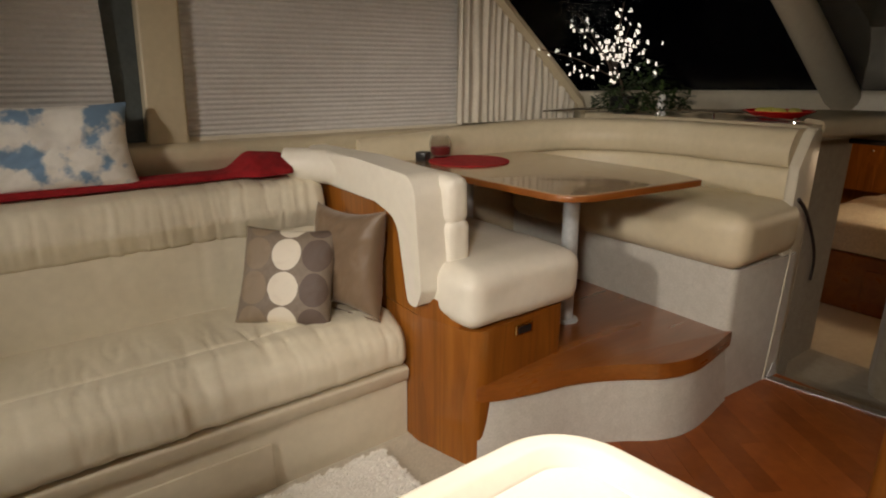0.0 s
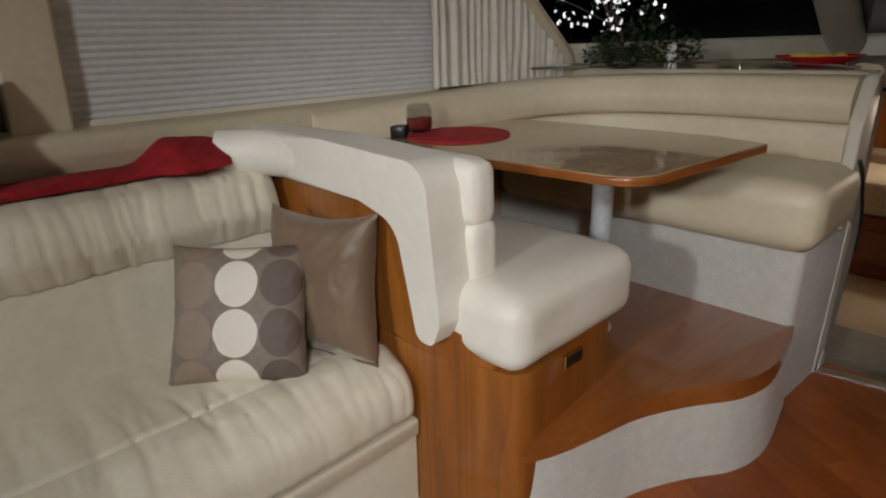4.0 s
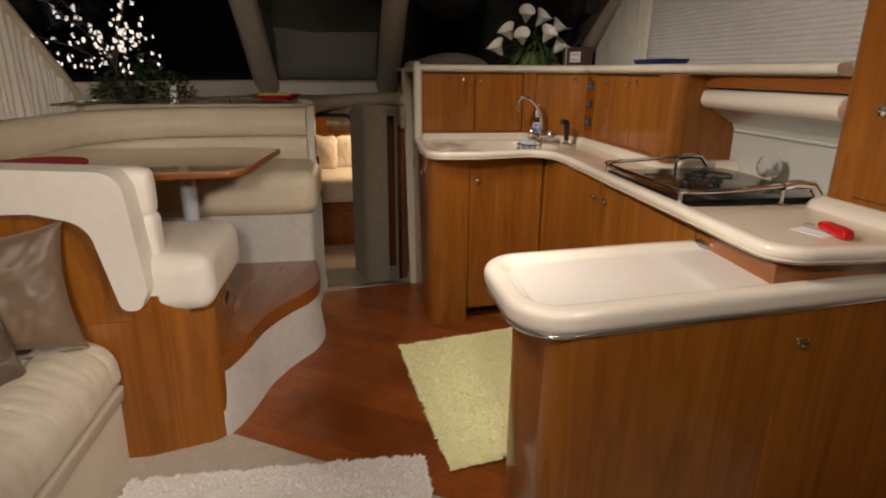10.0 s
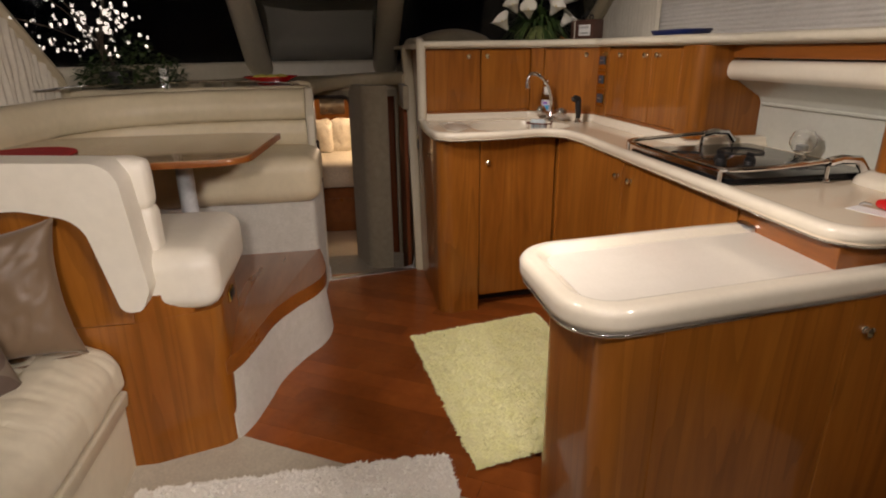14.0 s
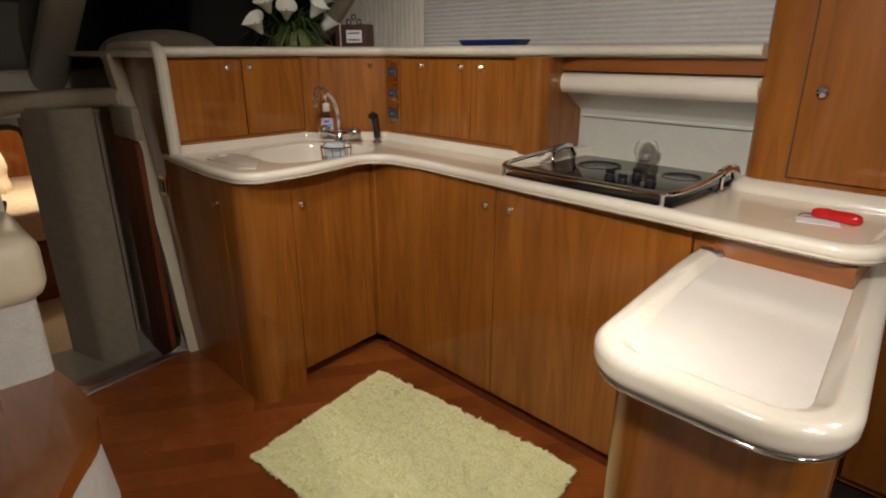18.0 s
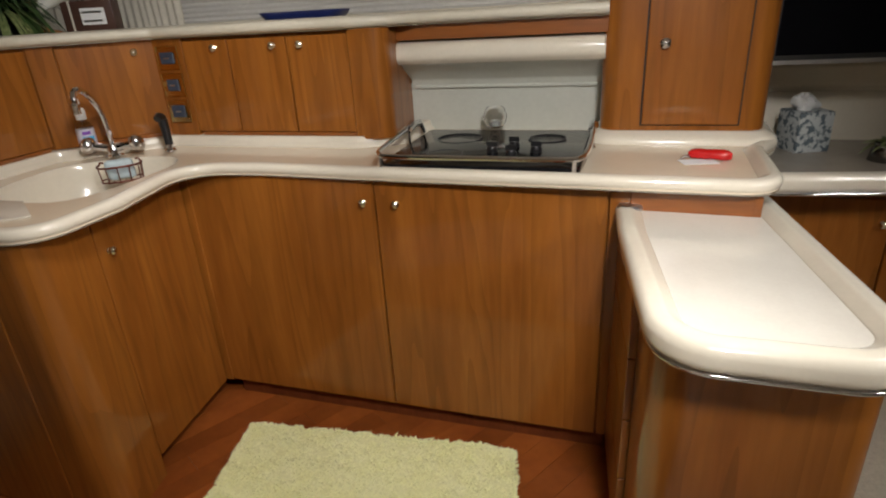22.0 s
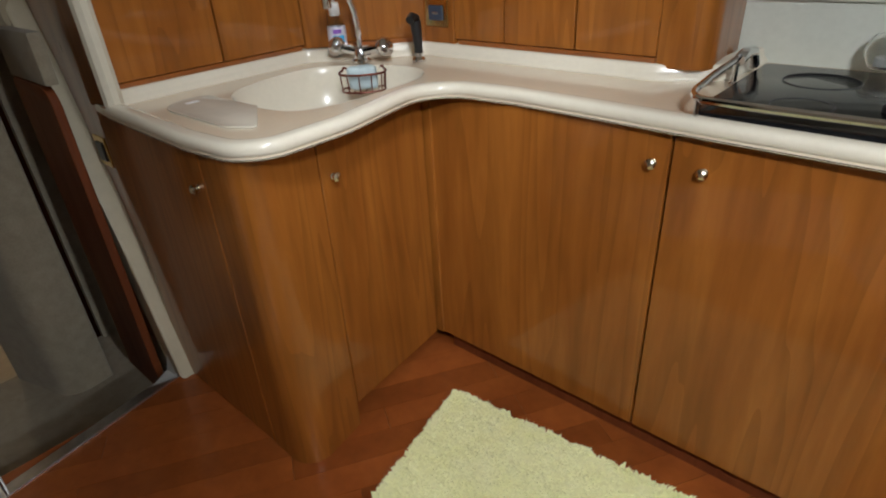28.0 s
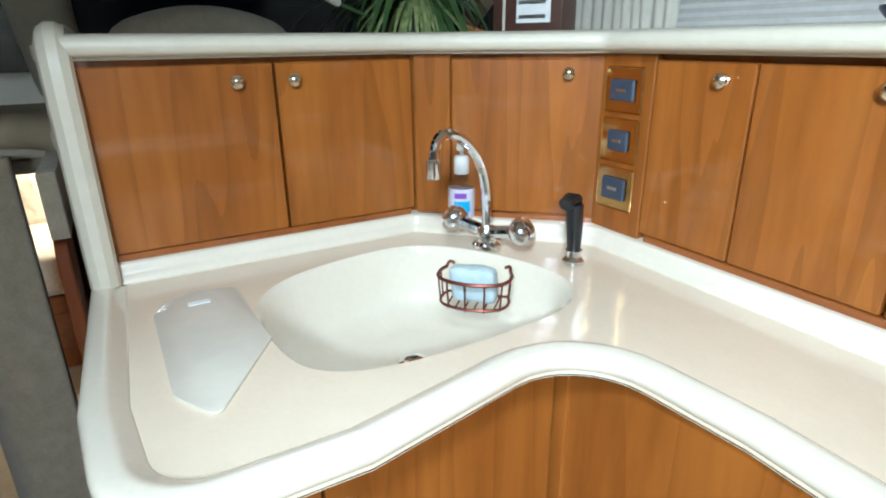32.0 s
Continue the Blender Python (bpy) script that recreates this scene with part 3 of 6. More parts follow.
curtain("curtain", ((3.06, port_y(3.06) - 0.025), (3.86, port_y(3.86) - 0.02)), 1.075, 1.8, lambda s: min(1.8, pillar_top(3.06 + 0.8 * s)), "pale gathered curtain under a sloping window post", 18, 0.014)
# port windscreen post, leaning aft
solid("trim_windscreen_post", tube([(3.95, 3.80, 1.05), (3.90, 3.80, 1.16), (3.35, 3.84, 1.63), (2.95, 3.87, 1.97)], 0.05, 10), VINYL, "beige padded windscreen post leaning aft", "post", "structure")

# windscreen: raked panes between mullions, black night outside
BASE = [(3.98, 3.86), (4.75, 3.55), (5.35, 2.97), (5.45, 2.02), (5.30, 1.0), (4.95, 0.45)]
TOPS = [(2.95, 3.92), (3.45, 3.65), (3.84, 2.93), (3.88, 2.02), (3.84, 1.1), (3.80, 0.45)]
wind = thing("window_windscreen", "raked three-pane windscreen with black night behind", "window", (5.4, 2.5, 1.2), kind="structure")
for (a, b), (c, d) in zip(zip(BASE, BASE[1:]), zip(TOPS, TOPS[1:])):
    bm = bmesh.new()
    v = [bm.verts.new((*a, 1.2)), bm.verts.new((*b, 1.2)), bm.verts.new((*d, CEIL)), bm.verts.new((*c, CEIL))]
    f = bm.faces.new(v)
    bmesh.ops.solidify(bm, geom=[f], thickness=0.006)
    pane = part("pane", bm, WINDOW_GLASS, wind, "dark windscreen glass")
for (a, b) in ((BASE[2], TOPS[2]), (BASE[3], TOPS[3])):
    bm = tube([(a[0] - 0.03, a[1], 1.17), ((a[0] + b[0]) / 2 - 0.05, (a[1] + b[1]) / 2, 1.6), (b[0] - 0.05, b[1], CEIL)], lambda s: 0.095 - 0.02 * s, 14)
    part("mullion", bm, VINYL_PALE, wind, "beige windscreen mullion")
edge = rpoly([(-0.05, -0.2), (0.12, -0.2), (0.06, 0.02, 0.03), (-0.05, 0.03, 0.03)], 4)
solid("trim_windscreen_base", sweep(edge, [(x, y, 1.19) for x, y in BASE[::-1]]), VINYL_PALE, "pale padded coaming under the windscreen", "trim", "structure")
# dashboard shelf forward of the dinette and the passage
solid("dashboard", prism(rpoly([(3.93, 2.56, 0.04), (4.50, 2.50), (4.50, 1.9), (5.5, 1.9), (5.45, 3.0), (4.8, 3.62), (4.0, 3.92), (3.93, 3.9)]), 1.04, 1.105, 0.015, 2), VINYL,
      "beige dashboard shelf under the windscreen", "dashboard", "structure")
brow = rpoly([(-0.07, -0.05, 0.03), (0.05, -0.055, 0.03), (0.055, 0.02, 0.03), (-0.05, 0.03, 0.03)], 4)
solid("trim_companionway_brow", sweep(brow, smooth_path([(4.02, 2.59, 1.10), (4.3, 2.50, 1.105), (4.52, 2.3, 1.115), (4.48, 2.08, 1.125), (4.25, 1.96, 1.13)], 6)), VINYL, "rounded beige beam over the passage to the cabins", "trim", "structure")

# ---- passage and forward cabin ----
solid("floor_landing", box(3.93, 4.56, 1.9, 2.9, -0.18, -0.115), WALLCARPET, "brown-beige carpet on the landing one step down", "floor", "structure")
solid("trim_threshold", sweep([(0.02, -0.03), (0.02, 0.004), (-0.02, 0.004), (-0.02, -0.03)], [(3.932, 1.93, 0.002), (3.83, 2.53, 0.002)]), STEEL, "thin metal strip at the edge of the wooden floor", "trim", "structure")
solid("wall_passage_column", prism(rpoly([(4.265, 2.098, 0.01), (4.245, 2.245, 0.09), (4.532, 2.335), (4.532, 2.30), (4.33, 2.205, 0.03), (4.30, 2.098)], 8), -0.12, 1.08), WALLCARPET, "carpet-lined rounded column beside the cabin door", "wall", "structure")
leaf = thing("door_passage", "open cherry door lying along the side of the passage", "door", (4.2, 2.02, -0.115), kind="structure")
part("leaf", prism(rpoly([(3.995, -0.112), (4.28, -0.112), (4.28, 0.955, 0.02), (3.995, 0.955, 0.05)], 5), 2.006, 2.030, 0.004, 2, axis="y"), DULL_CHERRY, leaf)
solid("trim_passage_header", box(3.99, 4.29, 1.995, 2.028, 0.958, 1.09, 0.004, 2), WALLCARPET, "carpet-lined header over the passage door", "trim", "structure")
solid("wall_passage_stbd", box(3.96, 4.55, 1.84, 1.90, -0.12, 1.08, 0.002), CHERRY, "glossy cherry panel at the side of the passage", "wall", "structure")
solid("wall_passage_port", box(3.93, 4.56, 2.62, 2.66, -0.18, 1.05, 0.002), WALLCARPET, "carpet-lined side of the passage", "wall", "structure")
wing = rpoly([(3.97, -0.17), (4.05, -0.17), (4.125, 0.42), (4.128, 0.48, 0.04), (4.10, 0.556), (4.02, 0.66, 0.1), (3.93, 0.752), (3.97, 0.60)], 4)
solid("wall_passage_wing", prism(wing, 2.532, 2.556, axis="y"), WALLCARPET, "carpet-lined wing panel at the side of the passage", "wall", "structure")
solid("trim_passage_wing", tube(smooth_path([(3.84, 2.524, 0.815), (3.925, 2.526, 0.76), (4.023, 2.53, 0.664), (4.103, 2.53, 0.556), (4.130, 2.53, 0.472), (4.124, 2.53, 0.40)], 5), 0.008, 8), DARK, "dark curved edging of the passage wing", "trim", "structure")
bm = bmesh.new()
for y0, y1, z0, z1 in ((1.9, 2.03, -0.5, 1.05), (2.62, 4.2, -0.5, 1.05), (2.03, 2.62, 0.995, 1.05)):
    prism([(y0, z0), (y1, z0), (y1, z1), (y0, z1)], 4.535, 4.57, axis="x", bm=bm)
solid("wall_cabin_bulkhead", bm, WALLCARPET, "carpet-lined bulkhead with the cabin doorway", "wall", "structure")
rim = tube([(4.53, 2.32, -0.11), (4.53, 2.32, 0.94), (4.53, 2.335, 0.985), (4.53, 2.37, 1.0), (4.53, 2.62, 1.0)], 0.012, 8)
solid("trim_cabin_doorway", rim, DARK, "dark edging round the cabin doorway", "trim", "structure")
solid("floor_cabin", box(4.57, 8.3, 1.2, 4.3, -0.53, -0.47), CARPET, "beige carpet in the forward cabin", "floor", "structure")
for n_, b_ in (("wall_cabin_fore", (8.2, 8.26, 1.2, 4.3, -0.5, 1.05)), ("wall_cabin_port", (4.57, 8.2, 4.2, 4.26, -0.5, 1.05)), ("wall_cabin_stbd", (4.57, 8.2, 1.2, 1.26, -0.5, 1.05))):
    solid(n_, box(*b_, 0), CHERRY, "cherry-panelled cabin side", "wall", "structure")
solid("ceiling_cabin", box(4.57, 8.26, 1.2, 4.26, 1.05, 1.09, 0), PAINT, "off-white cabin headliner", "ceiling", "structure")
step_ob = thing("cabin_step", "carpeted step down into the forward cabin", "step", (4.62, 2.47, -0.47))
part("tread", box(4.575, 4.80, 2.3, 2.64, -0.47, -0.29, 0.01, 2), CARPET, step_ob)

locker = thing("wardrobe", "tall dark cherry wardrobe beside the cabin entrance", "wardrobe", (5.05, 1.7, -0.47))
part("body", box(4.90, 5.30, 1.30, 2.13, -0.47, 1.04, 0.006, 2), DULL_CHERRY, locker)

berth = thing("berth", "forward berth with cream cover on a cherry drawer base", "bed", (6.9, 2.5, -0.47))
part("base", box(6.32, 8.15, 1.8, 3.4, -0.47, -0.02, 0.008), CHERRY_SIDE, berth)
for y0, y1 in ((1.95, 2.44), (2.46, 2.95)):
    d_ = part("drawer", box(6.305, 6.32, y0, y1, -0.36, -0.12, 0.003), CHERRY_SIDE, berth)
    knob((6.305, (y0 + y1) / 2, -0.2), (-1, 0, 0), CHROME, d_)
part("mattress", puff(6.30, 8.15, 1.75, 3.45, -0.02, 0.20, 0.05, 10), BEDDING, berth)
part("bedcover", puff(6.29, 7.6, 1.74, 3.46, 0.0, 0.24, 0.06, 14, 0.012, 5), BEDDING, berth)

for dx, dy, tilt in ((0.0, 2.70, 12), (0.06, 2.33, 8)):
    p_ = thing("pillow", "plump cream pillow propped on the berth", "pillow", (7.0 + dx, dy, 0.24), "berth pillows")
    part("cover", puff(6.92 + dx, 7.08 + dx, dy - 0.2, dy + 0.2, 0.22, 0.60, 0.078, 16, 0.045, 7), BEDDING, p_)
head = thing("cabin_locker", "cherry locker with mirror behind the berth", "locker", (8.0, 2.5, 0.2))
part("body", box(7.95, 8.15, 1.4, 4.0, 0.2, 1.0, 0.004), CHERRY, head)
part("mirror", box(7.94, 7.95, 2.35, 2.65, 0.55, 0.98, 0.001), CHROME, head)
for k in range(3):
    door((7.948, 4.0 - k * 0.5), (7.948, 3.52 - k * 0.5), 0.25, 0.95, head, knob_at=(0.9, 0.6))

# ---- starboard window side ----
solid("wall_stbd", box(-1.6, 5.0, 0.3, 0.42, -0.05, 1.30, 0), VINYL, "beige vinyl-lined hull side", "wall", "structure")
solid("wall_stbd_top", box(-1.6, 5.0, 0.3, 0.52, 1.86, CEIL, 0), VINYL, "beige vinyl strip over the windows", "wall", "structure")
solid("window_stbd", box(-1.6, 5.0, 0.38, 0.386, 1.30, 1.86, 0), WINDOW_GLASS, "dark side window glass", "window", "structure")
pleats("pleated_blind", 2.0, 3.80, 1.33, 1.86, lambda x: 0.60, "grey pleated blind drawn down over the galley window", "saloon blinds", side=-1)
curtain("curtain", ((4.62, 0.56), (3.76, 0.62)), 1.32, 1.86, lambda s: 1.86, "pale gathered curtain beside the galley window", 20, 0.014)
solid("trim_windscreen_post_stbd", tube([(4.9, 0.62, 1.28), (4.4, 0.60, 1.65), (3.9, 0.58, 1.97)], 0.05, 10), VINYL, "beige padded windscreen post leaning aft", "post", "structure")

tape = thing("white_tape", "torn bit of white tape at the foot of the partition", "tape", (3.93, 2.0, 0.004))
bm = bmesh.new()
pts = [(3.895, 1.998, 0.006), (3.92, 2.075, 0.006), (3.955, 2.005, 0.012), (3.94, 1.994, 0.08)]
v = [bm.verts.new(p) for p in pts]
f = [bm.faces.new((v[0], v[1], v[2])), bm.faces.new((v[0], v[2], v[3]))]
bmesh.ops.solidify(bm, geom=f, thickness=0.002)
part("strip", bm, PAPER, tape)

# ---- galley: base cabinets ----
TOP = 0.915

galley = thing("galley_cabinet", "cherry galley cabinet with two flush doors and knobs", "cabinet", (2.6, 1.0, 0.0))
part("carcass", box(1.93, 3.28, 0.45, 1.318, 0.075, 0.880, 0.002), CHERRY, galley)
# the darker cherry carries the thin shadow under the doors
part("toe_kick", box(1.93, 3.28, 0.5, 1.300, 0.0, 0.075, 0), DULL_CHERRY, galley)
door((3.292, 1.338), (2.625, 1.338), 0.078, 0.8825, galley, knob_at=(0.95, 0.812))
door((2.620, 1.338), (1.955, 1.338), 0.078, 0.8825, galley, knob_at=(0.10, 0.812))
part("filler_strip", slab((1.95, 1.338), (1.90, 1.338), 0.078, 0.8825, 0.018), CHERRY, galley)

part("corner_post", box(3.284, 3.335, 1.27, 1.344, 0.078, 0.880, 0.001), CHERRY, galley)

sinkcab = thing("sink_cabinet", "cherry sink cabinet with a rounded end", "cabinet", (3.55, 1.65, 0.0))
outline = rpoly([(3.315, 1.35), (3.27, 1.745), (3.235, 1.945, 0.13), (3.93, 1.945), (3.93, 1.02), (3.315, 1.02)], 10)
part("carcass", prism([(x + (0.02 if x < 3.32 else 0), y - (0.02 if y > 1.9 else 0)) for x, y in outline], 0.075, 0.755), CHERRY, sinkcab)
# near-black toe kick: the shade under the cabinet is put into its colour
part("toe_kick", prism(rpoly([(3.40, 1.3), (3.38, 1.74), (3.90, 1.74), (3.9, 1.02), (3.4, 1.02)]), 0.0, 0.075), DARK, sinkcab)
door((3.262, 1.742), (3.305, 1.352), 0.078, 0.8825, sinkcab, knob_at=(0.09, 0.768))
curve = rpoly([(3.30, 1.60), (3.2615, 1.748), (3.225, 1.952, 0.135), (3.394, 1.952), (3.394, 1.93), (3.34, 1.93), (3.31, 1.75)], 14)
part("curved_end_panel", prism(curve[1:], 0.0, 0.8825), CHERRY, sinkcab)
door((3.93, 1.952), (3.398, 1.952), 0.005, 0.8825, sinkcab, "side_door", knob_at=(0.945, 0.787))
plate_ = thing("wall_socket", "brass socket plate with a dark insert on the partition", "socket", (4.03, 1.94, 0.75))
part("socket_plate", box(3.995, 4.075, 1.934, 1.941, 0.705, 0.795, 0.002), BRASS, plate_, "small brass socket plate")
part("socket", box(4.012, 4.058, 1.941, 1.945, 0.722, 0.778, 0.001), BLACK, plate_, "dark socket insert")

# ---- counter with a moulded sink ----


def rimmed(name, outer, z1, thick, hole=None):
    """A slab with an outline and, if given, a hole, as one mesh."""
    bm = bmesh.new()
    loops = [outer] + ([hole] if hole else [])
    edges = []
    rings = []
    for pts in loops:
        vs = [bm.verts.new((x, y, z1)) for x, y in pts]
        rings.append(vs)
        edges += [bm.edges.new((vs[i - 1], vs[i])) for i in range(len(vs))]
    faces = bmesh.ops.triangle_fill(bm, use_beauty=True, use_dissolve=False, edges=edges)["geom"]
    for vs in rings:
        lo = [bm.verts.new((v.co.x, v.co.y, z1 - thick)) for v in vs]
        for i in range(len(vs)):
            bm.faces.new((vs[i - 1], vs[i], lo[i], lo[i - 1]))
    return bm


counter = thing("countertop", "cream moulded galley countertop with a raised ivory rim", "countertop", (2.8, 1.2, 0.86))
FRONT = [(3.80, 1.966), (3.40, 1.977), (3.180, 1.955, 0.11), (3.180, 1.71), (3.252, 1.368, 0.13), (3.0, 1.347), (2.5, 1.368), (2.0, 1.380), (1.56, 1.392, 0.09), (1.545, 1.02, 0.03), (1.49, 0.92, 0.04), (1.47, 0.60)]
front = rpoly(FRONT, 8)
outer = front + [(1.47, 0.5), (3.93, 0.5), (3.93, 1.95)]
loop = [(3.60, 1.735), (3.685, 1.67), (3.730, 1.54), (3.735, 1.40), (3.66, 1.305), (3.53, 1.240), (3.42, 1.232), (3.345, 1.30), (3.322, 1.44), (3.325, 1.62), (3.372, 1.715), (3.48, 1.742)]
SINK = [(p.x, p.y) for p in smooth_path([(x, y, 0) for x, y in loop * 3], 5)[60:120]]
part("slab", rimmed("slab", outer, TOP - 0.006, 0.022, SINK), CORIAN, counter)
lip = rpoly([(-0.034, -0.024, 0.006), (0.003, -0.024, 0.014), (0.006, 0.007, 0.020), (-0.026, 0.010, 0.02), (-0.052, -0.006, 0.01), (-0.052, -0.02)], 6)
wide_lip = rpoly([(-0.030, -0.047, 0.012), (0.012, -0.047, 0.023), (0.014, 0.007, 0.029), (-0.024, 0.010, 0.02), (-0.052, -0.006, 0.01), (-0.052, -0.02)], 6)
part("raised_rim", sweep(lip, [(x, y, TOP) for x, y in front]), CORIAN_EDGE, counter, "glossy ivory rounded rim")
strip_ = rpoly([(-0.034, -0.0615), (0.001, -0.0615, 0.005), (0.0065, -0.056, 0.004), (0.0055, -0.0515, 0.002), (-0.034, -0.0515)], 4)
part("metal_strip", sweep([(a_ - 0.006, b_ + 0.0285) for a_, b_ in strip_], [(x, y, TOP) for x, y in front]), DARK_CHROME, counter, "thin polished metal strip under the rim")
bm = bmesh.new()
cx, cy = sum(p[0] for p in SINK) / len(SINK), sum(p[1] for p in SINK) / len(SINK)
rings = []
for s, z in ((1.0, TOP - 0.006), (0.992, TOP - 0.008), (0.98, TOP - 0.014), (0.968, TOP - 0.026), (0.95, TOP - 0.055), (0.92, TOP - 0.11), (0.85, TOP - 0.135), (0.5, TOP - 0.14), (0.08, TOP - 0.143)):
    rings.append([bm.verts.new((cx + (x - cx) * s, cy + (y - cy) * s, z)) for x, y in SINK])
for a, b in zip(rings, rings[1:]):
    for k in range(len(SINK)):
        bm.faces.new((a[k - 1], a[k], b[k], b[k - 1]))
bm.faces.new(rings[-1])
basin = part("sink_basin", bm, CORIAN_EDGE, counter, "moulded ivory sink basin", sharp=60)
part("drain", lathe([(0.028, 0), (0.028, 0.004), (0.018, 0.006), (0.01, 0.002)], (cx, cy, TOP - 0.143), 16), CHROME, basin, "chrome sink drain")
splash = rpoly([(-0.03, -0.01), (0.030, -0.01, 0.012), (0.012, 0.012, 0.02), (0.006, 0.030, 0.008), (-0.03, 0.032)], 4)
part("backsplash", sweep(splash, [(x, y, TOP) for x, y in rpoly([(3.84, 2.1), (3.83, 1.94), (3.83, 1.33, 0.05), (3.55, 1.045, 0.05), (2.80, 1.045, 0.09), (2.66, 0.98, 0.05), (2.64, 0.74), (2.64, 0.6)], 6)[1:-1]]), CORIAN_EDGE, counter, "coved ivory upstand at the wall")
plinth = rpoly([(-0.02, -0.052, 0.01), (0.03, -0.052, 0.024), (0.034, 0.010, 0.028), (-0.005, 0.03, 0.02), (-0.02, 0.03)], 5)
part("tall_cabinet_plinth", sweep(plinth, [(x, y, TOP) for x, y in rpoly([(2.006, 0.6), (2.006, 0.932, 0.05), (1.515, 0.932, 0.05), (1.500, 0.6)], 8)]), CORIAN_EDGE, counter, "rounded ivory plinth under the tall cabinet")
part("support_rail", slab((1.90, 1.345), (1.60, 1.362), 0.80, 0.876, 0.1), CHERRY_SIDE, counter, "cherry rail under the counter end")
part("support_end", slab((1.598, 1.362), (1.585, 0.62), 0.80, 0.876, 0.02), CHERRY_SIDE, counter, "cherry rail under the counter end")

board = thing("sink_cover", "grey-cream cut-away cover beside the sink", "board", (3.5, 1.83, TOP))
part("plate", prism(rpoly([(3.67, 1.885, 0.07), (3.39, 1.880, 0.06), (3.322, 1.840, 0.01), (3.475, 1.742, 0.008), (3.69, 1.752, 0.006), (3.71, 1.81, 0.05)], 6), TOP - 0.0055, TOP - 0.001, 0.002, 2), LID_GREY, board)
part("finger_slot", box(3.645, 3.66, 1.798, 1.832, TOP - 0.001, TOP + 0.0005, 0.001), PAPER, board)

# faucet with two handles
tap = thing("faucet", "chrome swan-neck faucet with two handles", "faucet", (3.615, 1.275, TOP))
F = Vector((3.636, 1.262, TOP))
side = Vector((0.92, 0.40, 0)).normalized()
ahead = Vector((-0.40, 0.92, 0)).normalized()
part("base", lathe([(0.030, 0), (0.030, 0.006), (0.022, 0.012), (0.020, 0.035), (0.016, 0.042)], F, 18), CHROME, tap)
part("body", tube([F + side * s + Vector((0, 0, 0.028 + 0.012 * abs(s) / 0.06)) for s in (-0.062, -0.03, 0, 0.03, 0.062)], 0.014, 10), CHROME, tap)
neck = [F + Vector((0, 0, 0.03)), F + Vector((0, 0, 0.12)) + ahead * 0.006, F + Vector((0, 0, 0.185)) + ahead * 0.035, F + Vector((0, 0, 0.228)) + ahead * 0.085, F + Vector((0, 0, 0.245)) + ahead * 0.13, F + Vector((0, 0, 0.235)) + ahead * 0.165, F + Vector((0, 0, 0.19)) + ahead * 0.175]
part("spout", tube(smooth_path(neck, 6), 0.0095, 10), CHROME, tap)
part("nozzle", lathe([(0.012, 0), (0.013, 0.004), (0.013, 0.03), (0.010, 0.034)], neck[-1] - Vector((0, 0, 0.016)), 14), CHROME, tap)
for s in (-1, 1):
    tq = (side * s + Vector((0, 0, 0.55))).to_track_quat("Z", "Y").to_matrix()
    part("handle", lathe([(0.012, 0), (0.013, 0.008), (0.023, 0.013), (0.029, 0.024), (0.030, 0.034), (0.025, 0.045), (0.014, 0.052), (0.003, 0.054)], F + side * s * 0.055 + Vector((0, 0, 0.030)), 18, tq), CHROME, tap)

spray = thing("sink_sprayer", "black pull-out hand sprayer in a chrome holder", "sprayer", (3.473, 1.174, TOP))
part("holder", lathe([(0.021, 0), (0.021, 0.006), (0.014, 0.014), (0.013, 0.024), (0.016, 0.026)], (3.473, 1.174, TOP), 16), CHROME, spray)
part("grip", tube([(3.473, 1.174, TOP + 0.022), (3.473, 1.175, TOP + 0.06), (3.475, 1.178, TOP + 0.115)], lambda s: 0.0125 + 0.004 * s, 12), BLACK, spray)
part("nozzle", tube([(3.478, 1.172, TOP + 0.12), (3.468, 1.198, TOP + 0.128), (3.463, 1.212, TOP + 0.120)], 0.013, 10), BLACK, spray)

soap = thing("soap_bottle", "clear pump bottle of hand soap with blue label", "bottle", (3.760, 1.246, TOP))
S = (3.760, 1.246, TOP + 0.002)
part("bottle", lathe([(0.026, 0), (0.029, 0.004), (0.029, 0.088), (0.026, 0.104), (0.013, 0.118), (0.012, 0.128)], S, 20), LIQUID, soap)
part("label", lathe([(0.0294, 0.016), (0.0297, 0.018), (0.0297, 0.088), (0.0285, 0.094)], S, 20), LABEL_LILAC, soap, "pale lilac film label")


def wrapped(r, z0, z1, mid, half, at):
    """A patch of print bent round a bottle."""
    bm, rows = bmesh.new(), []
    for k in range(9):
        a = mid + half * (k / 4 - 1)
        rows.append([bm.verts.new((at[0] + q * math.cos(a), at[1] + q * math.sin(a), at[2] + z)) for q, z in ((r, z0), (r + 0.0004, z0), (r + 0.0004, z1), (r, z1))])
    for p, q in zip(rows, rows[1:]):
        for i in range(4):
            bm.faces.new((p[i - 1], p[i], q[i], q[i - 1]))
    return bm


for z0_, z1_, mid_, half_, ink in ((0.074, 0.086, 2.50, 0.45, INK_VIOLET), (0.044, 0.068, 2.62, 0.62, INK_CYAN), (0.034, 0.043, 2.58, 0.50, INK_BLUE)):
    part("label_print", wrapped(0.0299, z0_, z1_, mid_, half_, S), ink, soap, "bright block of label print")
part("collar", lathe([(0.016, 0.124), (0.017, 0.126), (0.017, 0.158), (0.014, 0.163), (0.005, 0.165), (0.005, 0.190)], S, 16), PAPER, soap, "white pump collar")
part("pump_head", tube([(3.768, 1.237, TOP + 0.193), (3.760, 1.246, TOP + 0.195), (3.740, 1.263, TOP + 0.193), (3.730, 1.270, TOP + 0.186)], 0.0065, 8), PAPER, soap, "white pump head")

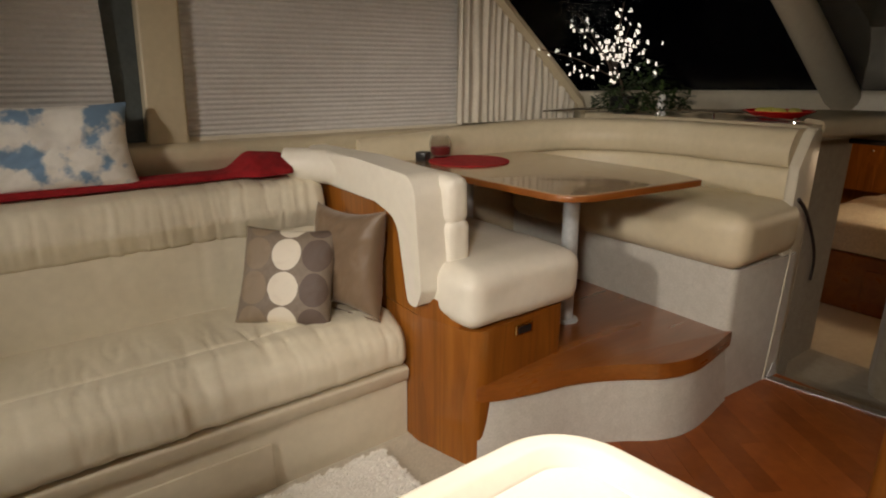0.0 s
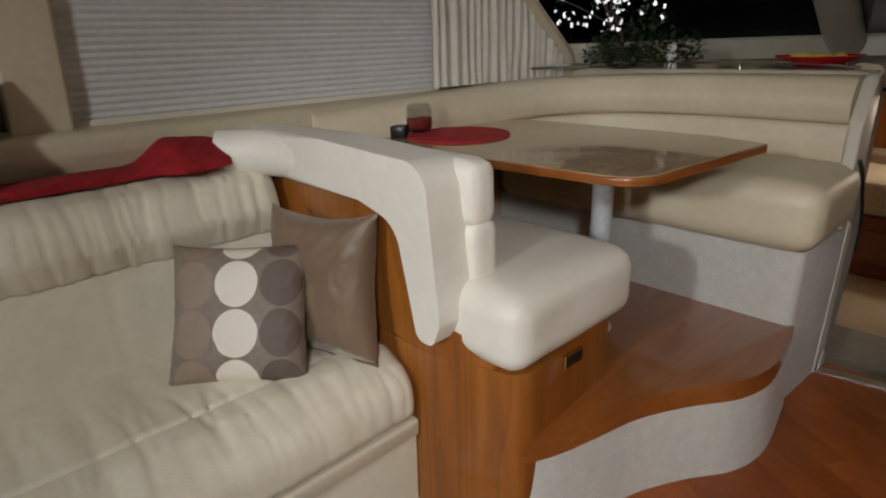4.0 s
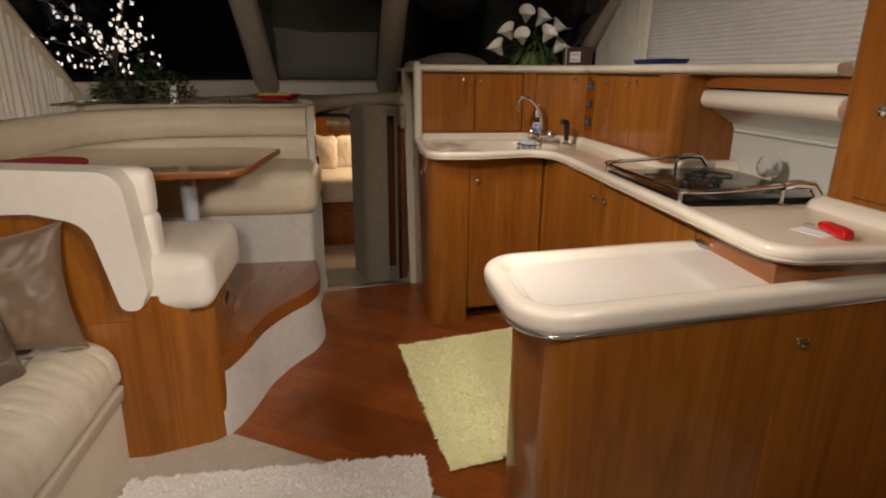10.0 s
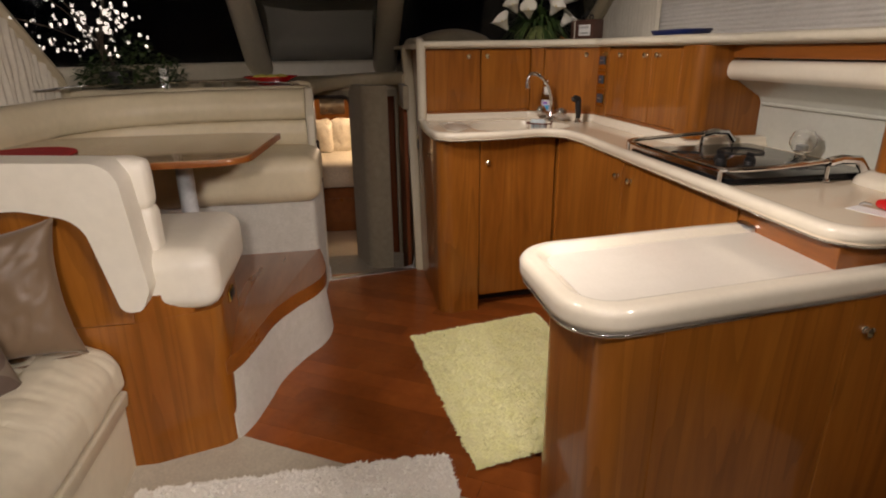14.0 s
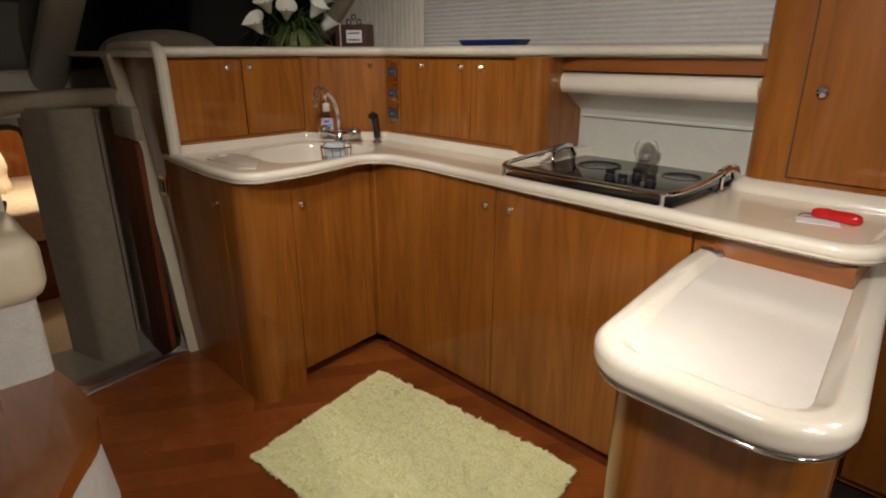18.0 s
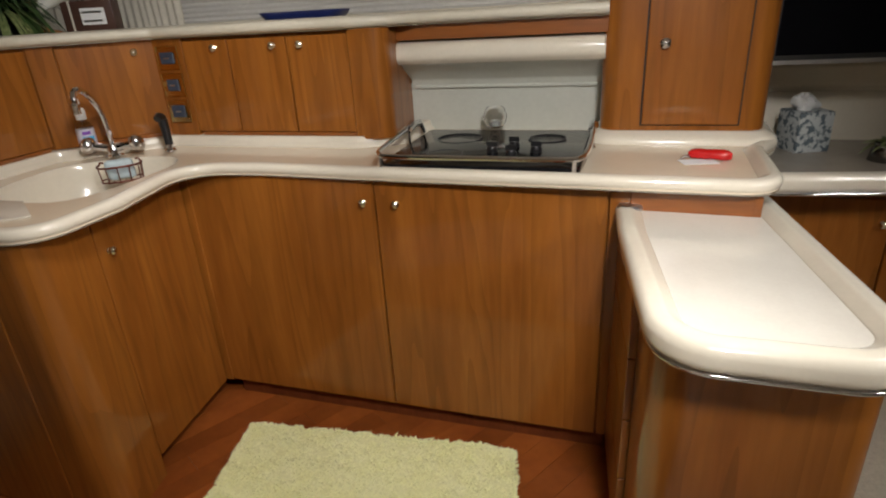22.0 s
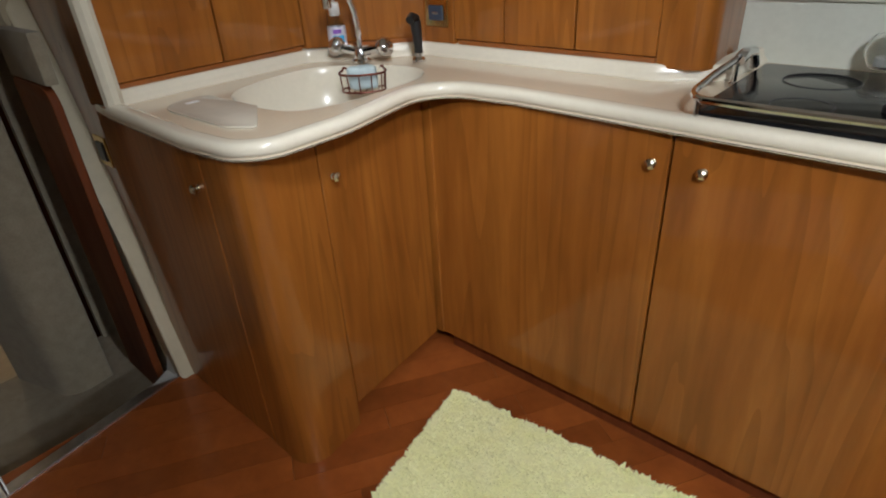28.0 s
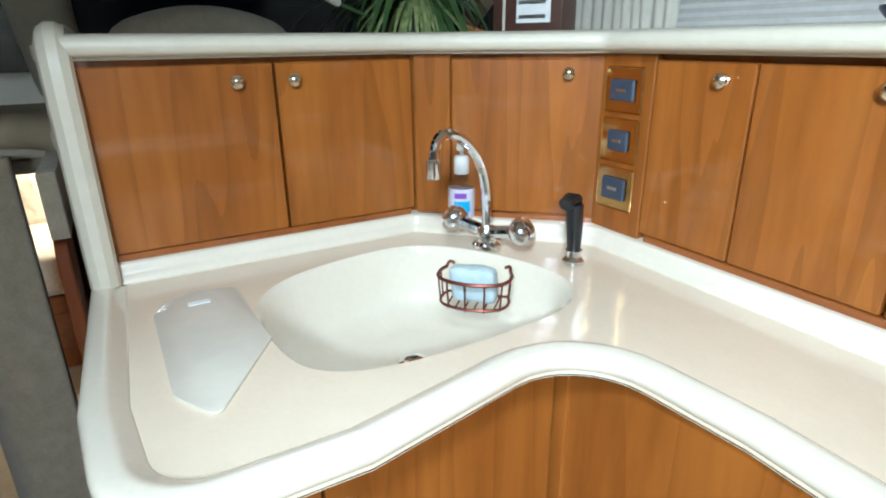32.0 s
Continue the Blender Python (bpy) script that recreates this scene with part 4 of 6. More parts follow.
basket = thing("soap_basket", "copper wire soap basket hung at the sink edge", "basket", (3.508, 1.375, 0.86))
bc = Vector((3.508, 1.375, 0))
bu, bv = Vector((0.72, 0.69, 0)).normalized(), Vector((0.69, -0.72, 0)).normalized()


BOW = [(-0.060, 0.036), (-0.066, 0.016), (-0.064, -0.008), (-0.052, -0.026), (-0.028, -0.036), (0.0, -0.040), (0.028, -0.036), (0.052, -0.026), (0.064, -0.008), (0.066, 0.016), (0.060, 0.036)]


def bow(z, grow):
    return smooth_path([bc + bu * a * grow + bv * b * grow + Vector((0, 0, z)) for a, b in BOW], 4)


part("top_rim", tube(bow(0.917, 1.0), 0.0034, 6), COPPER, basket)
part("bottom_rim", tube(bow(0.868, 0.94), 0.0026, 6), COPPER, basket)
part("back_bar", tube([bc + bu * a + bv * 0.034 + Vector((0, 0, 0.868)) for a in (-0.057, 0.057)], 0.0024, 6), COPPER, basket)
for hi, lo in list(zip(bow(0.917, 1.0), bow(0.868, 0.94)))[1::5]:
    part("wire", tube([hi, lo, lo - Vector((0, 0, 0.004))], 0.0018, 5), COPPER, basket)
for a in (-0.042, -0.025, -0.008, 0.009, 0.026, 0.043):
    part("floor_wire", tube([bc + bu * a + bv * b + Vector((0, 0, 0.867)) for b in (-0.027, 0.034)], 0.0016, 5), COPPER, basket)
for k in (-1, 1):
    part("hook", tube(smooth_path([bc + bu * 0.060 * k + bv * 0.034 + Vector((0, 0, 0.917)), bc + bu * 0.057 * k + bv * 0.044 + Vector((0, 0, 0.924)), bc + bu * 0.048 * k + bv * 0.048 + Vector((0, 0, 0.920))], 4), 0.003, 6), COPPER, basket)
sp = thing("sponge", "pale blue sponge standing in the wire basket", "sponge", (3.508, 1.375, 0.87))
bm = puff(-0.042, 0.042, -0.018, 0.018, 0, 0.065, 0.012, 5, 0.004, 30)
bm.transform(Matrix.Translation((3.508, 1.375, 0.871)) @ pose(0, 0, 0, 0, 0, 44))
part("body", bm, SOAP, sp)

# ---- wall cabinets and the ledge over them ----
U0, U1 = 0.948, 1.283
upper = thing("wall_cabinet", "low cherry wall cabinet with two doors behind the sink", "cabinet", (3.88, 1.63, U0))
part("carcass", box(3.85, 3.95, 1.31, 1.945, U0 - 0.03, U1 + 0.008, 0.001), CHERRY, upper)
door((3.83, 1.935), (3.83, 1.612), U0 + 0.012, U1 - 0.006, upper, knob_at=(0.79, 1.247))
door((3.83, 1.607), (3.83, 1.326), U0 + 0.012, U1 - 0.006, upper, knob_at=(0.11, 1.247))
part("bottom_rail", slab((3.832, 1.945), (3.832, 1.335), U0 - 0.012, U0 + 0.010, 0.018), CHERRY_SIDE, upper)
part("end_panel", slab((3.95, 1.952), (3.832, 1.952), 0.90, U1 + 0.02, 0.018), CHERRY, upper)
corner = thing("corner_wall_cabinet", "cherry corner cabinet with one door behind the faucet", "cabinet", (3.75, 1.15, U0))
part("carcass", prism([(3.86, 1.33), (3.86, 0.9), (3.45, 0.9), (3.45, 1.02), (3.55, 1.02), (3.845, 1.315)], U0 - 0.03, U1 + 0.008), CHERRY, corner)
door((3.83, 1.322), (3.775, 1.266), U0 + 0.0, U1 + 0.004, corner, "filler_panel")
door((3.772, 1.263), (3.577, 1.042), U0 + 0.012, U1 - 0.006, corner, knob_at=(0.80, 1.250))
part("bottom_rail", slab((3.775, 1.266), (3.567, 1.040), U0 - 0.012, U0 + 0.010, 0.018), CHERRY_SIDE, corner)
back = thing("wall_cabinet", "low cherry wall cabinet with three doors and a rounded end", "cabinet", (3.1, 0.9, U0))
part("carcass", box(2.80, 3.45, 0.75, 1.02, U0 - 0.03, U1 + 0.008, 0.001), CHERRY, back)
part("socket_panel", slab((3.575, 1.040), (3.445, 1.040), U0 - 0.012, U1 + 0.004, 0.018), CHERRY, back)
door((3.442, 1.040), (3.258, 1.040), U0 + 0.012, U1 - 0.006, back, knob_at=(0.73, 1.250))
door((3.254, 1.040), (3.028, 1.040), U0 + 0.012, U1 - 0.006, back, knob_at=(0.80, 1.250))
door((3.022, 1.040), (2.800, 1.040), U0 + 0.012, U1 - 0.006, back, knob_at=(0.24, 1.250))
part("bottom_rail", slab((3.43, 1.040), (2.80, 1.040), U0 - 0.012, U0 + 0.010, 0.018), CHERRY_SIDE, back)
part("rounded_end", prism(rpoly([(2.797, 1.040), (2.797, 0.72), (2.70, 0.72), (2.668, 1.040, 0.10)], 10), U0 - 0.012, U1 + 0.006), CHERRY, back)
for z, w, h in ((1.222, 0.030, 0.020), (1.128, 0.026, 0.020), (1.034, 0.030, 0.022)):
    pl = part("socket_plate", box(3.465, 3.558, 1.040, 1.044, z - 0.042, z + 0.042, 0.003), BRASS, back, "bevelled brass socket plate")
    part("socket", box(3.511 - w, 3.511 + w, 1.044, 1.050, z - h, z + h, 0.003), NAVY, pl, "dark blue switch insert")
    part("switch", box(3.511 - w * 0.4, 3.511 + w * 0.4, 1.050, 1.052, z - h * 0.15, z + h * 0.15, 0.0005), STEEL, pl, "pale marking")

# ledge: a long cap with an ivory rounded edge
cap = rpoly([(-0.02, -0.010, 0.006), (0.028, -0.008, 0.016), (0.030, 0.022, 0.018), (-0.02, 0.028, 0.01)], 5)
LEDGE = rpoly([(3.825, 1.955), (3.825, 1.345, 0.06), (3.54, 1.055, 0.06), (2.80, 1.055, 0.10), (2.66, 1.0, 0.06), (2.60, 0.93, 0.05), (1.99, 0.925)], 6)
ledge = thing("wall_ledge", "long ivory ledge over the galley cabinets with a rounded edge", "ledge", (3.3, 1.0, 1.29))
part("shelf", prism(LEDGE + [(1.99, 0.42), (5.2, 0.42), (5.35, 1.98), (3.9, 1.98)], 1.288, 1.312), VINYL_PALE, ledge)
part("edge", sweep(cap, [(x, y, 1.302) for x, y in LEDGE]), VINYL_PALE, ledge, "ivory rounded edge")
# end of the partition: a padded frame with two legs
solid("wall_galley_end", prism([(3.86, 0.0), (3.95, 0.0), (4.07, 0.45), (4.25, 1.0), (4.39, 1.288), (3.84, 1.288), (3.84, 0.0)], 1.905, 1.935, axis="y"), CHERRY_GLOSS, "glossy cherry panel at the end of the galley partition", "wall", "structure")
frame_path = smooth_path([(3.795, 1.945, 0.92), (3.80, 1.945, 1.15), (3.805, 1.945, 1.285), (3.85, 1.945, 1.322), (4.0, 1.945, 1.325), (4.32, 1.945, 1.325), (4.40, 1.945, 1.28), (4.25, 1.945, 1.0), (4.07, 1.945, 0.45), (3.945, 1.945, 0.0)], 6)
solid("trim_partition_leg", prism([(3.875, 0.0), (3.965, 0.0), (4.085, 0.45), (4.265, 1.0), (4.41, 1.29), (4.31, 1.30), (4.175, 1.0), (3.995, 0.45)], 1.935, 1.992, 0.010, 2, axis="y"), VINYL, "beige slanting leg of the partition frame", "trim", "structure")
solid("trim_partition_frame", tube(frame_path, 0.024, 10), VINYL_PALE, "ivory padded frame round the end of the partition", "trim", "structure")

# ---- hob niche and cooker hood ----
solid("wall_hob_back", box(1.95, 2.74, 0.66, 0.738, 0.90, 1.08, 0.002), HOOD_GREY, "ivory panel behind the hob", "wall", "structure")
hood = thing("cooker_hood", "ivory moulded cooker hood with a rounded front", "hood", (2.34, 0.8, 1.05))
part("front_roll", prism(rpoly([(0.72, 1.160), (0.895, 1.160, 0.02), (0.92, 1.18, 0.03), (0.915, 1.232, 0.035), (0.72, 1.238)], 6), 1.995, 2.72, 0.012, 2, axis="x"), CORIAN_EDGE, hood)
part("sloped_panel", prism(rpoly([(0.70, 1.07), (0.745, 1.07), (0.755, 1.095, 0.02), (0.87, 1.162), (0.70, 1.162)], 4), 2.0, 2.69, axis="x"), HOOD_GREY, hood)
part("lower_lip", box(2.0, 2.68, 0.72, 0.752, 1.062, 1.074, 0.003), HOOD_GREY, hood)
solid("trim_hood_rail", box(1.99, 2.70, 0.80, 0.900, 1.240, 1.287, 0.002), CHERRY_SIDE, "cherry strip over the cooker hood", "trim", "structure")

hob = thing("hob", "black glass hob with chrome guard rails", "hob", (2.31, 1.08, TOP))
part("glass_plate", prism(rpoly([(2.03, 0.84, 0.02), (2.60, 0.84, 0.02), (2.60, 1.335, 0.03), (2.03, 1.335, 0.03)], 4), TOP - 0.004, TOP + 0.014, 0.004, 2), GLASS_BLACK, hob)
RZ = TOP + 0.045
part("front_rail", tube(smooth_path([(2.615, 1.02, RZ + 0.012), (2.618, 1.20, RZ), (2.600, 1.325, RZ - 0.004), (2.53, 1.352, RZ - 0.004), (2.3, 1.354, RZ - 0.004), (2.08, 1.352, RZ - 0.004), (2.028, 1.325, RZ - 0.004), (2.014, 1.20, RZ), (2.016, 1.02, RZ + 0.012)], 6), 0.0075, 10), CHROME, hob)
for x in (2.612, 2.018):
    part("side_plate", tube([(x, 1.03, TOP + 0.052), (x, 0.99, TOP + 0.060), (x, 0.93, TOP + 0.055), (x, 0.90, TOP + 0.02)], 0.014, 10), CHROME, hob)
for x, y in ((2.585, 1.345), (2.045, 1.345), (2.615, 1.03), (2.015, 1.03)):
    part("rail_foot", lathe([(0.010, 0), (0.010, 0.004), (0.006, 0.008), (0.006, 0.045)], (x, y, TOP - 0.002), 10), CHROME, hob)
for x, y in ((2.30, 1.17), (2.235, 1.21), (2.17, 1.16), (2.245, 1.10)):
    kb = part("control_knob", lathe([(0.017, 0), (0.017, 0.010), (0.013, 0.014), (0.012, 0.018)], (x, y, TOP + 0.014), 14), BLACK, hob)
    part("grip", box(x - 0.016, x + 0.016, y - 0.003, y + 0.003, TOP + 0.03, TOP + 0.046, 0.002), BLACK, kb)
for x, y, r in ((2.45, 0.98, 0.075), (2.44, 1.20, 0.055), (2.16, 0.97, 0.06)):
    part("cooking_zone", tube([(x + r * math.cos(a), y + r * math.sin(a), TOP + 0.0142) for a in [k * math.pi / 14 for k in range(28)]], 0.0010, 4, True), ZONE, hob)
candle = thing("glass_candle_holder", "round clear glass tea-light holder on the hob", "candle holder", (2.366, 0.80, TOP + 0.014))
C = (2.366, 0.81, TOP + 0.014)
part("bowl", lathe([(0.018, 0), (0.030, 0.006), (0.042, 0.028), (0.043, 0.045), (0.035, 0.066), (0.029, 0.075), (0.0265, 0.075), (0.033, 0.064), (0.040, 0.045), (0.039, 0.030), (0.028, 0.011), (0.002, 0.009)], C, 22), GLASS, candle)
part("tea_light", lathe([(0.018, 0.011), (0.019, 0.013), (0.019, 0.026), (0.017, 0.027)], C, 16), PAPER, candle, "white tea light")

# ---- tall cabinet ----
tall = thing("tall_cabinet", "tall cherry cabinet with rounded corners and one door", "cabinet", (1.75, 0.75, TOP))
part("body", prism(rpoly([(1.522, 0.5), (2.004, 0.5), (2.004, 0.918, 0.055), (1.522, 0.918, 0.055)], 8), 0.93, CEIL - 0.01), CHERRY, tall)
tdoor = part("door", prism(rpoly([(1.602, 0.912), (1.876, 0.912), (1.876, 0.929, 0.004), (1.602, 0.929, 0.004)]), 0.965, 1.93, 0.002, 1), CHERRY, tall)
part("door_seam", box(1.597, 1.881, 0.910, 0.9195, 0.960, 1.935, 0), DARK, tall)
knob((1.826, 0.929, 1.204), (0, 1, 0), CHROME, tdoor, 0.014)

# ---- peninsula and the low counter aft of it ----
PTOP = 0.832
pen = thing("peninsula_cabinet", "cherry peninsula cabinet with a drawer stack and rounded end", "cabinet", (1.7, 1.6, 0.0))
pen_out = rpoly([(1.900, 1.34), (1.846, 1.915, 0.15), (1.500, 1.915, 0.075), (1.612, 0.80), (1.89, 0.80)], 8)
part("carcass", prism([(x + (0.012 if x < 1.56 else -0.012 if x > 1.83 else 0), y - (0.012 if y > 1.9 else 0)) for x, y in pen_out], 0.0, 0.784), CHERRY, pen)
end_ = rpoly([(1.516, 1.74), (1.845, 1.74), (1.8735, 1.742), (1.852, 1.926, 0.145), (1.490, 1.928, 0.08), (1.502, 1.81)], 10)
part("end_panel", prism(end_, 0.0, 0.784), CHERRY, pen)
zs = [0.10, 0.30, 0.47, 0.63, 0.780]
for z0, z1 in zip(zs, zs[1:]):
    dr = door((1.873, 1.738), (1.906, 1.36), z0, z1 - 0.004, pen, "drawer", knob_at=(0.34, (z0 + z1) / 2), r=0.0145)
door((1.499, 1.805), (1.5495, 1.343), 0.03, 0.780, pen, "aft_panel")
door((1.550, 1.338), (1.604, 0.84), 0.03, 0.780, pen, "aft_door", knob_at=(0.08, 0.700))
ptop = thing("peninsula_countertop", "ivory tray-shaped peninsula top with raised rim running on aft", "countertop", (1.7, 1.6, 0.784))
PEN = [(1.923, 1.33), (1.913, 1.50), (1.857, 1.992, 0.105), (1.475, 1.994, 0.10), (1.583, 1.03, 0.02), (1.46, 1.02, 0.09), (1.1, 0.972), (-1.2, 0.94)]
pedge = rpoly(PEN, 8)
part("slab", rimmed("slab", pedge + [(-1.2, 0.42), (1.93, 0.42)], PTOP - 0.006, 0.04), CORIAN_PALE, ptop)
part("raised_rim", sweep(wide_lip, [(x, y, PTOP) for x, y in pedge]), CORIAN_EDGE, ptop, "glossy ivory rounded rim")
part("metal_strip", sweep([(a_, b_ + 0.0045) for a_, b_ in strip_], [(x, y, PTOP) for x, y in pedge]), CHROME, ptop, "thin polished metal strip under the rim")
part("end_cap", lathe([(0.030, -0.03), (0.032, 0.004), (0.026, 0.010), (0.004, 0.011)], (1.900, 1.345, PTOP), 14), STEEL, ptop, "grey metal end cap of the rim")
# thin sheet added over the pale slab to make the aft counter darker
sheet = thing("added_counter_sheet", "glossy grey-brown sheet added over the aft counter", "sheet", (0.2, 0.7, PTOP))
part("sheet", prism(rpoly([(-1.15, 0.505), (1.49, 0.505), (1.49, 0.955, 0.03), (1.2, 0.935, 0.05), (-1.15, 0.885)], 5), PTOP - 0.0055, PTOP - 0.002), GREY_BROWN, sheet)
low = thing("low_cabinet", "long low cherry cabinet under the aft counter", "cabinet", (0.3, 0.8, 0.0))
part("carcass", box(-1.2, 1.615, 0.45, 0.822, 0.0, 0.784, 0.002), CHERRY, low)
stiles = [1.58, 1.11, 0.60, 0.05, -0.55, -1.19]
for x0, x1 in zip(stiles, stiles[1:]):
    door((x0, 0.84), (x1 + 0.005, 0.84), 0.03, 0.72, low, knob_at=(0.95, 0.64))
part("top_rail", slab((1.585, 0.84), (-1.2, 0.84), 0.725, 0.784, 0.018), CHERRY_SIDE, low)

# TV and the shelf under it
tv = thing("television", "large black flat television on the side wall", "television", (1.0, 0.84, 1.1))
m_tv = Matrix.Translation((1.535, 0.885, 1.132)) @ pose(0, 0, 0, 0, 0, 4)
bm = box(-1.1, 0, -0.04, 0.0, 0, 0.64, 0.006, 2)
bm.transform(m_tv)
part("casing", bm, BLACK, tv)
bm = box(-1.085, -0.012, 0.0, 0.0015, 0.022, 0.628, 0.0005)
bm.transform(m_tv)
part("screen", bm, SCREEN, tv)
bm = box(-0.006, 0.0035, -0.02, 0.004, 0.0, 0.64, 0.001)
bm.transform(m_tv)
part("side_strip", bm, STEEL, tv, "thin silver side edge")
bm = box(-1.1, -0.0, -0.01, 0.003, -0.004, 0.008, 0.001)
bm.transform(m_tv)
part("lower_strip", bm, STEEL, tv)
solid("trim_tv_fascia", prism(rpoly([(0.42, 1.0), (0.52, 1.0, 0.012), (0.54, 1.02, 0.02), (0.535, 1.095, 0.02), (0.42, 1.11)], 4), -1.2, 1.509, axis="x"), CORIAN_EDGE, "ivory fascia under the television", "trim", "structure")
solid("wall_tv_back", box(-1.2, 1.509, 0.42, 0.50, 0.80, 1.0, 0), CORIAN_EDGE, "ivory panel behind the aft counter", "wall", "structure")
solid("wall_tv_upper", box(-1.2, 1.509, 0.42, 0.745, 1.118, CEIL, 0.004), VINYL, "beige panel that carries the television", "wall", "structure")

tissue = thing("tissue_box", "grey floral tissue box on the aft counter", "tissue box", (1.350, 0.645, PTOP))
bm = box(-0.058, 0.058, -0.058, 0.058, 0, 0.132, 0.006, 2)
bm.transform(Matrix.Translation((1.350, 0.645, PTOP - 0.004)) @ pose(0, 0, 0, 0, 0, 20))
part("carton", bm, FLORAL, tissue)
bm = puff(-0.045, 0.045, -0.022, 0.022, 0, 0.06, 0.018, 8, 0.022, 28)
bm.transform(Matrix.Translation((1.350, 0.645, PTOP + 0.120)) @ pose(0, 0, 0, 15, 10, 40))
part("tissue", bm, PAPER, tissue, "crumpled white tissue")

red = thing("red_pouch", "small red pouch on the galley counter", "pouch", (1.70, 1.13, TOP))
bm = puff(-0.055, 0.055, -0.018, 0.018, 0, 0.026, 0.012, 6, 0.004, 40)
bm.transform(Matrix.Translation((1.695, 1.13, TOP - 0.005)) @ pose(0, 0, 0, 0, 0, -12))
part("body", bm, RED_GLOSS, red)
part("clasp", tube([(1.75, 1.142, TOP + 0.004), (1.765, 1.15, TOP + 0.006), (1.772, 1.155, TOP)], 0.003, 6), CHROME, red)
note = thing("paper_slip", "white slip of paper on the galley counter", "paper", (1.735, 1.16, TOP))
part("sheet", prism([(1.69, 1.13), (1.78, 1.15), (1.765, 1.20), (1.675, 1.18)], TOP - 0.0055, TOP - 0.0045), PAPER, note)

herb = thing("small_potted_plant", "small plant with yellow-green leaves in a dark metal pot", "plant", (1.16, 0.80, PTOP))
H = Vector((1.155, 0.79, PTOP - 0.005))
part("pot", lathe([(0.046, 0), (0.047, 0.004), (0.036, 0.062), (0.034, 0.062), (0.034, 0.052), (0.003, 0.050)], H, 20), DARK_CHROME, herb, "dark metal pot")
part("stake", tube([H + Vector((-0.02, 0.02, 0.04)), H + Vector((-0.035, 0.03, 0.10))], 0.003, 6), YELLOW, herb, "yellow stake")
herb_leaves = bmesh.new()
r_ = random.Random(12)

# ---- sofa along the port side ----


def creases(amp, stretch, cross):
    """Soft folds that run across the length of a seat, with narrow sunken creases between them."""
    def at(x, y, z):
        soft = noise.noise((x * stretch, y * cross, z * cross)) + 0.6 * noise.noise((x * stretch * 2.7 + 4, y * cross, z * cross))
        wob = x + 0.02 * noise.noise((x * 3, y * 9, z * 9))
        n1 = noise.noise((wob * stretch * 1.9, y * cross * 0.6, z * cross * 0.6 + 7))
        n2 = noise.noise((wob * stretch * 3.3 + 11, y * cross * 1.5, z * cross * 1.5 + 2))
        deep = max(0.0, 1 - abs(n1) * 7) ** 2 * 0.9 + max(0.0, 1 - abs(n2) * 6) ** 2 * 0.5
        gate = 0.35 + 0.9 * max(0.0, noise.noise((x * 4, y * 5, z * 5 + 20)) + 0.35)
        return amp * (0.7 * soft - deep * gate)
    return at


sofa = thing("sofa", "long cream leather sofa built in along the hull side", "sofa", (0.9, 3.5, 0.0))
SX0, SX1 = -1.2, 2.296
base = rpoly([(3.118, 0.0), (3.110, 0.27, 0.012), (3.16, 0.275), (3.9, 0.275), (3.9, 0.0)], 3)
part("base", prism(base, SX0, SX1, axis="x"), SOFA_LEATHER, sofa)
part("base_lip", prism(rpoly([(3.098, 0.240, 0.008), (3.092, 0.293, 0.010), (3.16, 0.297), (3.16, 0.240)], 3), SX0, SX1, 0.006, 2, axis="x"), SOFA_LEATHER, sofa)
for x0, x1 in ((1.02, 1.78), (0.22, 0.98), (-0.6, 0.18)):
    part("drawer", box(x0, x1, 3.106, 3.125, 0.012, 0.178, 0.004, 2), SOFA_LEATHER, sofa)
seat = dense(rpoly([(3.13, 0.292, 0.02), (3.082, 0.32, 0.04), (3.088, 0.43, 0.08), (3.20, 0.482, 0.08), (3.268, 0.480, 0.02), (3.280, 0.466, 0.006), (3.294, 0.476, 0.02), (3.46, 0.466, 0.1), (3.72, 0.45), (3.72, 0.29)], 6), 0.022)
part("seat_cushion", loft(seat, SX0, SX1 - 0.005, 420, 0.03, creases(0.0082, 8, 2.2)), SOFA_LEATHER, sofa, sharp=70)
lean = dense(rpoly([(3.65, 0.44), (3.70, 0.74), (3.86, 0.74), (3.86, 0.44)], 3), 0.04)
part("backrest", loft(lean, SX0, SX1 - 0.005, 260, 0.02, creases(0.0035, 5, 1.5)), SOFA_LEATHER, sofa, sharp=70)
roll = dense(rpoly([(3.69, 0.705, 0.03), (3.655, 0.79, 0.06), (3.69, 0.895, 0.07), (3.80, 0.92, 0.05), (3.88, 0.895), (3.88, 0.705)], 6), 0.03)
part("head_roll", loft(roll, SX0, SX1 - 0.03, 420, 0.04, creases(0.0058, 8, 1.4)), SOFA_LEATHER, sofa, sharp=70)
solid("trim_sofa_ledge", prism([(-1.4, 3.80), (2.3, 3.80), (2.3, 4.2), (-1.4, 4.2)], 0.83, 0.922), VINYL, "beige ledge between sofa back and window sill", "ledge", "structure")


